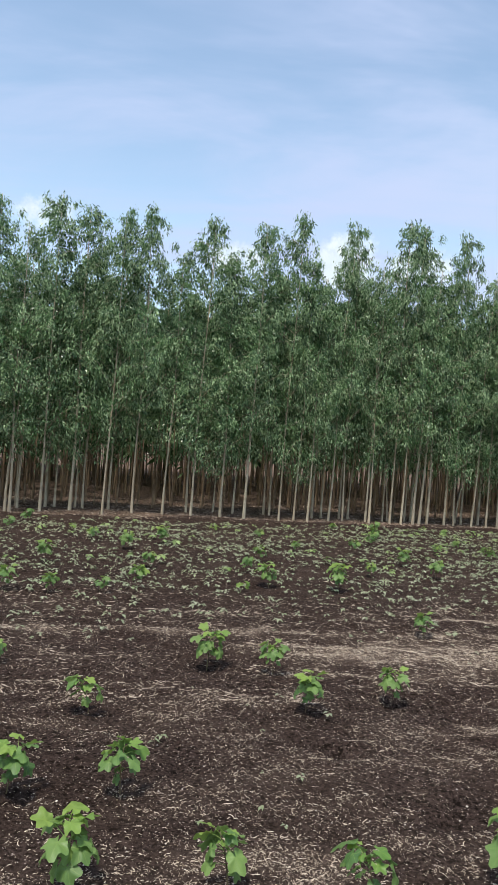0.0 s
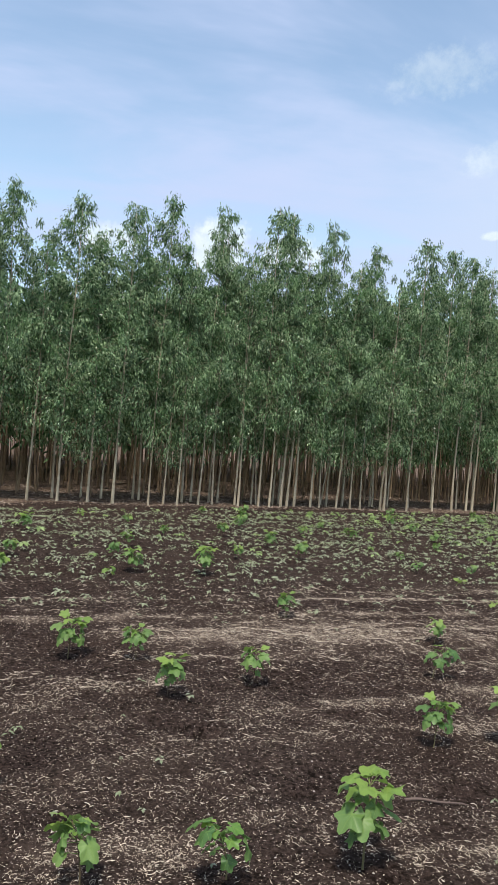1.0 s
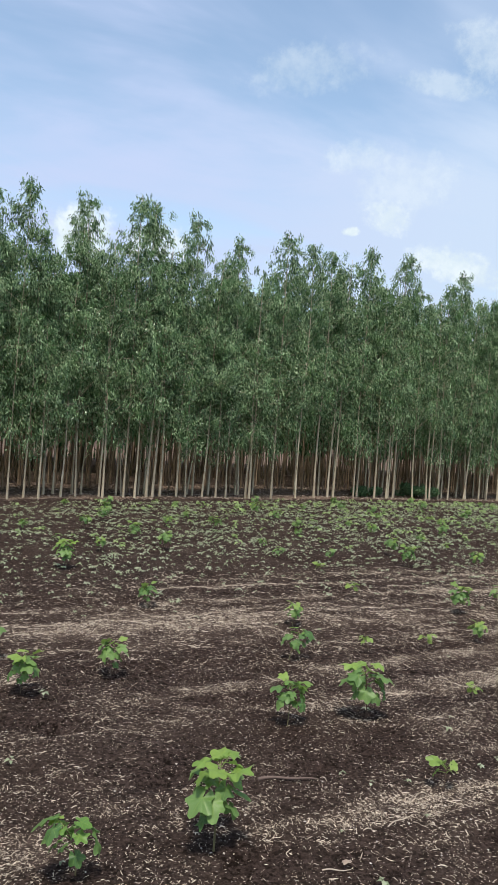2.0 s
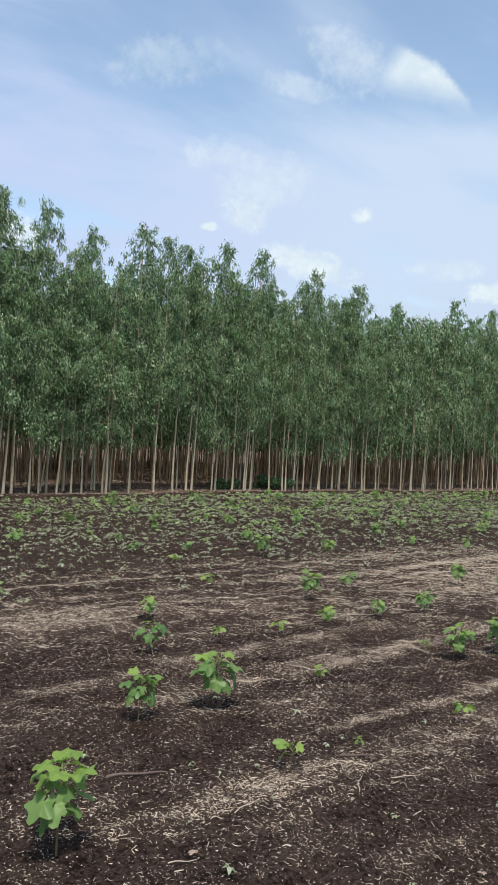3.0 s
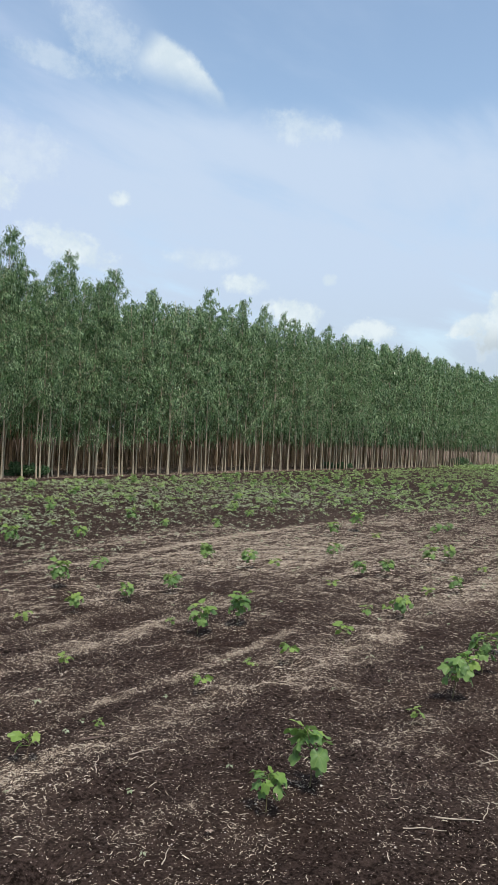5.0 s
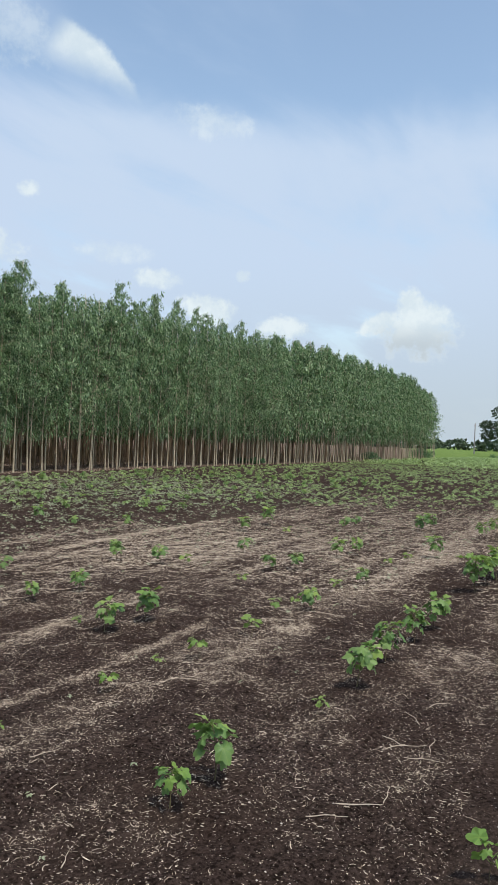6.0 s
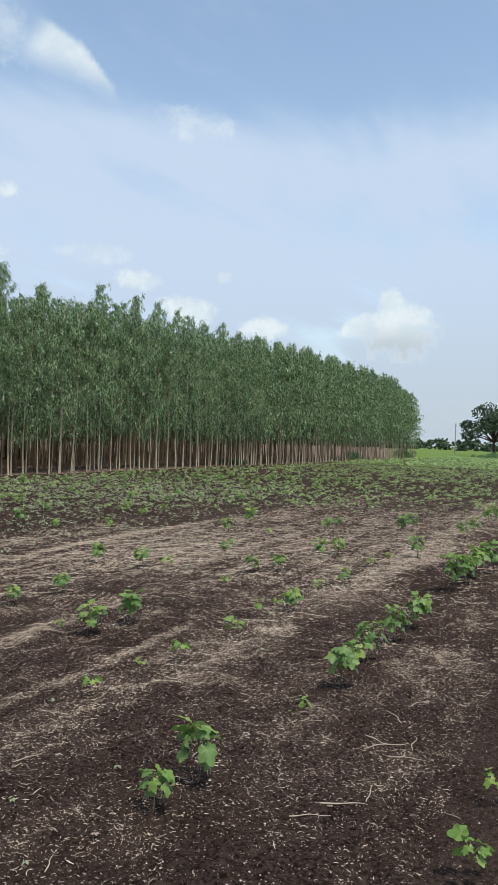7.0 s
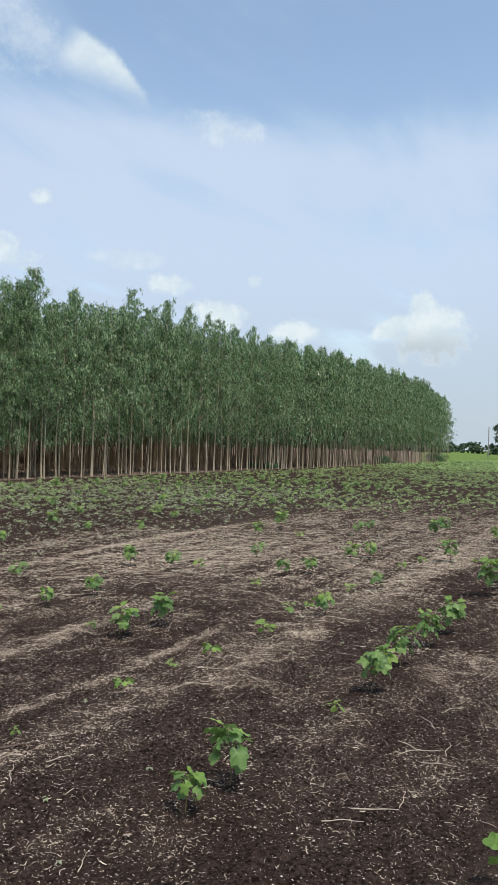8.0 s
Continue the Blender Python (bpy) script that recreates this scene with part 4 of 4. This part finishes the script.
def build_leaf_litter():
    r = np.random.default_rng(94)
    n = 22000
    u = r.uniform(-9, 34, n)
    v = edge(u) - 0.35 + r.uniform(0, 1, n) ** 1.2 * 4.5
    x, y = at(u, v)
    size = r.uniform(0.05, 0.11, n)
    pl = np.stack([x, y, height(u, v) + 0.006], -1)
    vv, ff = scatter(GUM_BLADE_V, GUM_BLADE_F, pl, turns(r.uniform(0, 6.28, n), r.normal(0, 0.2, n), r.normal(0, 0.35, n)), np.stack([size, size * 0.34, size], -1))
    tagged(new("fallen_leaves", mesh_from("fallen_leaves", vv, ff, FALLEN, False)), "dry brown fallen leaves under the trees", "leaf litter", kind="stuff")


build_sprigs()
build_leaf_litter()
build_straw()
build_grit()


# ---------------------------------------------------------------- far things
def leafy(seed, centres, radii, count, size):
    r = np.random.default_rng(seed)
    pos = []
    for c, q in zip(centres, radii):
        d = r.normal(0, 1, (count, 3))
        d /= np.linalg.norm(d, axis=1)[:, None]
        pos.append(np.array(c) + d * (q * r.uniform(0.55, 1.08, count) ** 0.5)[:, None] * np.array([1, 1, 0.72]))
    pos = np.concatenate(pos)
    n = len(pos)
    s = r.uniform(0.6, 1.3, n) * size
    return scatter(GUM_BLADE_V, GUM_BLADE_F, pos, turns(r.uniform(0, 6.28, n), r.normal(0.3, 0.6, n), r.uniform(-1.5, 1.5, n)), np.stack([s, s * 0.8, s], -1))


def broad_tree(name, label, x, y, tall, spread_, seed, clumps, count, leaf):
    r = np.random.default_rng(seed)
    tree = new(name)
    tree.location = (x, y, 0)
    fork = tall * 0.26
    wood = [tube([(0, 0, -0.2), (0.1, 0, fork * 0.5), (0.0, 0.1, fork)], [tall * 0.035, tall * 0.026, tall * 0.024], 8)]
    cs, qs = [], []
    for k in range(clumps):
        a = 2.4 * k + r.normal(0, 0.3)
        d = spread_ * math.sqrt((k + 0.5) / clumps) * 0.85
        z = tall * (0.92 - 0.46 * (d / spread_) ** 1.6) * r.uniform(0.82, 1.0) - tall * 0.08
        if k % 4 == 3:
            z *= 0.68
        c = (math.cos(a) * d, math.sin(a) * d, z)
        cs.append(c)
        qs.append(tall * r.uniform(0.085, 0.15))
        mid = (c[0] * 0.45, c[1] * 0.45, fork + (z - fork) * 0.6)
        wood.append(tube([(0, 0, fork * 0.9), mid, c], [tall * 0.015, tall * 0.009, tall * 0.003], 5))
    part("trunk", mesh_from("trunk", *merge(wood), DARK_BARK), tree, None, "forked dark trunk with spreading limbs")
    part("crown", mesh_from("crown", *leafy(seed + 1, cs, qs, count, leaf), FAR_LEAF, False), tree, None, "broad dark-green crown with gaps")
    return tagged(tree, label, "tree")


def polar(head, d):
    return d * math.sin(radians(head)), d * math.cos(radians(head))


broad_tree("broad_tree", "broad dark-green field tree with a forked trunk", *polar(73.05, 150.0), 11.6, 6.6, 600, 26, 230, 0.40)


def build_pole():
    pole = new("utility_pole")
    pole.location = (*polar(70.35, 190.0), 0)
    part("post", mesh_from("post", *tube([(0, 0, -0.3), (0, 0, 7.3)], [0.17, 0.11], 8), POLE_GREY), pole)
    part("crossarm", mesh_from("crossarm", *tube([(-0.7, 0, 6.7), (0.7, 0, 6.7)], [0.06, 0.06], 6), POLE_GREY), pole)
    tagged(pole, "thin grey utility pole standing in far fields", "pole")


build_pole()


def build_far_woods():
    r = np.random.default_rng(610)
    pieces = []
    head = -60.0
    while head < 130:
        d = r.uniform(330, 420)
        x, y = polar(head, d)
        tall = r.uniform(2.6, 5.6) * (1.3 if r.uniform() < 0.15 else 1.0)
        cs = [(x + r.normal(0, 2.0), y + r.normal(0, 2.0), tall * r.uniform(0.25, 0.8)) for _ in range(7)]
        pieces.append(leafy(int(r.integers(1e6)), cs, [tall * r.uniform(0.28, 0.42) for _ in cs], 17, 1.7))
        head += r.uniform(0.25, 0.9)
    vv, ff = merge(pieces)
    tagged(new("far_woods", mesh_from("far_woods", vv, ff, FAR_LEAF, False)), "dark low trees along the far field edge", "woods", kind="stuff")


build_far_woods()


def shrub(u, v, tall, wide, seed):
    x, y = at(u, v)
    r = np.random.default_rng(seed)
    ob = new("shrub")
    ob.location = (x, y, ground_z(u, v))
    cs = [(r.normal(0, wide * 0.4), r.normal(0, wide * 0.4), tall * r.uniform(0.2, 0.75)) for _ in range(13)]
    stems = [tube([(0, 0, -0.05), (c[0] * 0.5, c[1] * 0.5, c[2] * 0.6), c], [0.012, 0.008, 0.003], 4) for c in cs]
    part("stems", mesh_from("stems", *merge(stems), DARK_BARK), ob)
    part("foliage", mesh_from("foliage", *leafy(seed + 1, cs, [tall * 0.36 for _ in cs], 170, 0.075), SHRUB_LEAF, False), ob)
    return tagged(ob, "low soft green shrub at the foot of the trees", "shrub", "shrubs along the trees")


for u, v, tall, wide, seed in ((15.2, 18.3, 0.32, 0.6, 1), (17.2, 18.3, 0.42, 0.75, 2), (40.5, 18.4, 0.42, 0.9, 3), (63.0, 18.0, 0.8, 1.0, 5),
                               (83.0, 17.6, 1.0, 1.2, 6), (84.5, 18.4, 1.3, 1.2, 7), (112.0, 13.0, 0.9, 2.2, 8), (118.0, 12.0, 1.1, 2.6, 9), (124.0, 10.0, 1.1, 2.6, 10)):
    shrub(u, v, tall, wide, 700 + seed)


def stick(u, v, length, turn, thick, seed, mat, name, label):
    r = np.random.default_rng(seed)
    bend, ph, lift = r.normal(0, 0.07), r.uniform(0, 6.28), abs(r.normal(0, 0.03))
    pts = [(length * (t - 0.5), length * (bend * math.sin(3.4 * t + ph) + 0.03 * math.sin(9 * t + ph)), thick * 0.8 + lift * length * math.sin(math.pi * t)) for t in np.linspace(0, 1, 9)]
    pts[0] = (pts[0][0], pts[0][1], thick * 0.5)
    ob = new(name, mesh_from(name, *tube(pts, [thick * (1 - 0.6 * t) for t in np.linspace(0, 1, 9)], 6), mat))
    x, y = at(u, v)
    ob.matrix_basis = pose(x, y, ground_z(u, v) + 0.006, 0, 0, turn)
    return tagged(ob, label, "stick")


stick(2.23, 2.95, 0.29, 11 - 24, 0.0085, 1, STICK, "stick", "dark dry stick lying on the soil")
stick(3.26, 2.49, 0.19, 11 - 32, 0.007, 2, STICK, "stick", "dark dry stick lying on the soil")
stick(3.57, 0.71, 0.24, 11 - 42, 0.004, 3, STRAW, "root", "pale dry root lying on the soil")
stick(2.69, 2.55, 0.15, 11 + 20, 0.0026, 4, STRAW, "root", "pale dry root lying on the soil")
stick(1.94, 2.18, 0.11, 11 - 20, 0.0030, 5, STRAW, "root", "pale dry root lying on the soil")
stick(2.60, 1.54, 0.10, 11 + 35, 0.0028, 6, STRAW, "root", "pale dry root lying on the soil")

for seed, (u, v, length, turn) in enumerate([(4.28, 0.69, 0.26, -40), (4.42, 0.58, 0.20, 15), (4.18, 0.58, 0.22, -75), (4.35, 0.77, 0.16, 60), (3.70, 0.63, 0.17, 20), (3.41, 0.81, 0.18, -60),
                                              (4.71, 0.75, 0.20, 35), (5.01, 0.66, 0.16, -30), (2.95, 2.21, 0.18, 40), (3.24, 2.17, 0.16, -25), (2.38, 2.33, 0.17, 5), (0.70, 2.15, 0.15, -35)]):
    stick(u, v, length, 11 + turn, 0.0028, 40 + seed, STRAW, "root", "pale dry root lying on the soil")


def fallen_leaf(u, v, turn):
    ob = new("dry_leaf", DRY_LEAF)
    x, y = at(u, v)
    ob.matrix_basis = pose(x, y, ground_z(u, v) + 0.012, 0, 0, turn) @ Matrix.Diagonal((0.024, 0.022, 0.022, 1))
    return tagged(ob, "curled orange-brown dry leaf on the soil", "leaf")


DRY_LEAF = MID_LEAVES[1].copy()
DRY_LEAF.materials[0] = FALLEN
fallen_leaf(2.78, 1.47, 40)
fallen_leaf(2.01, 2.15, 130)
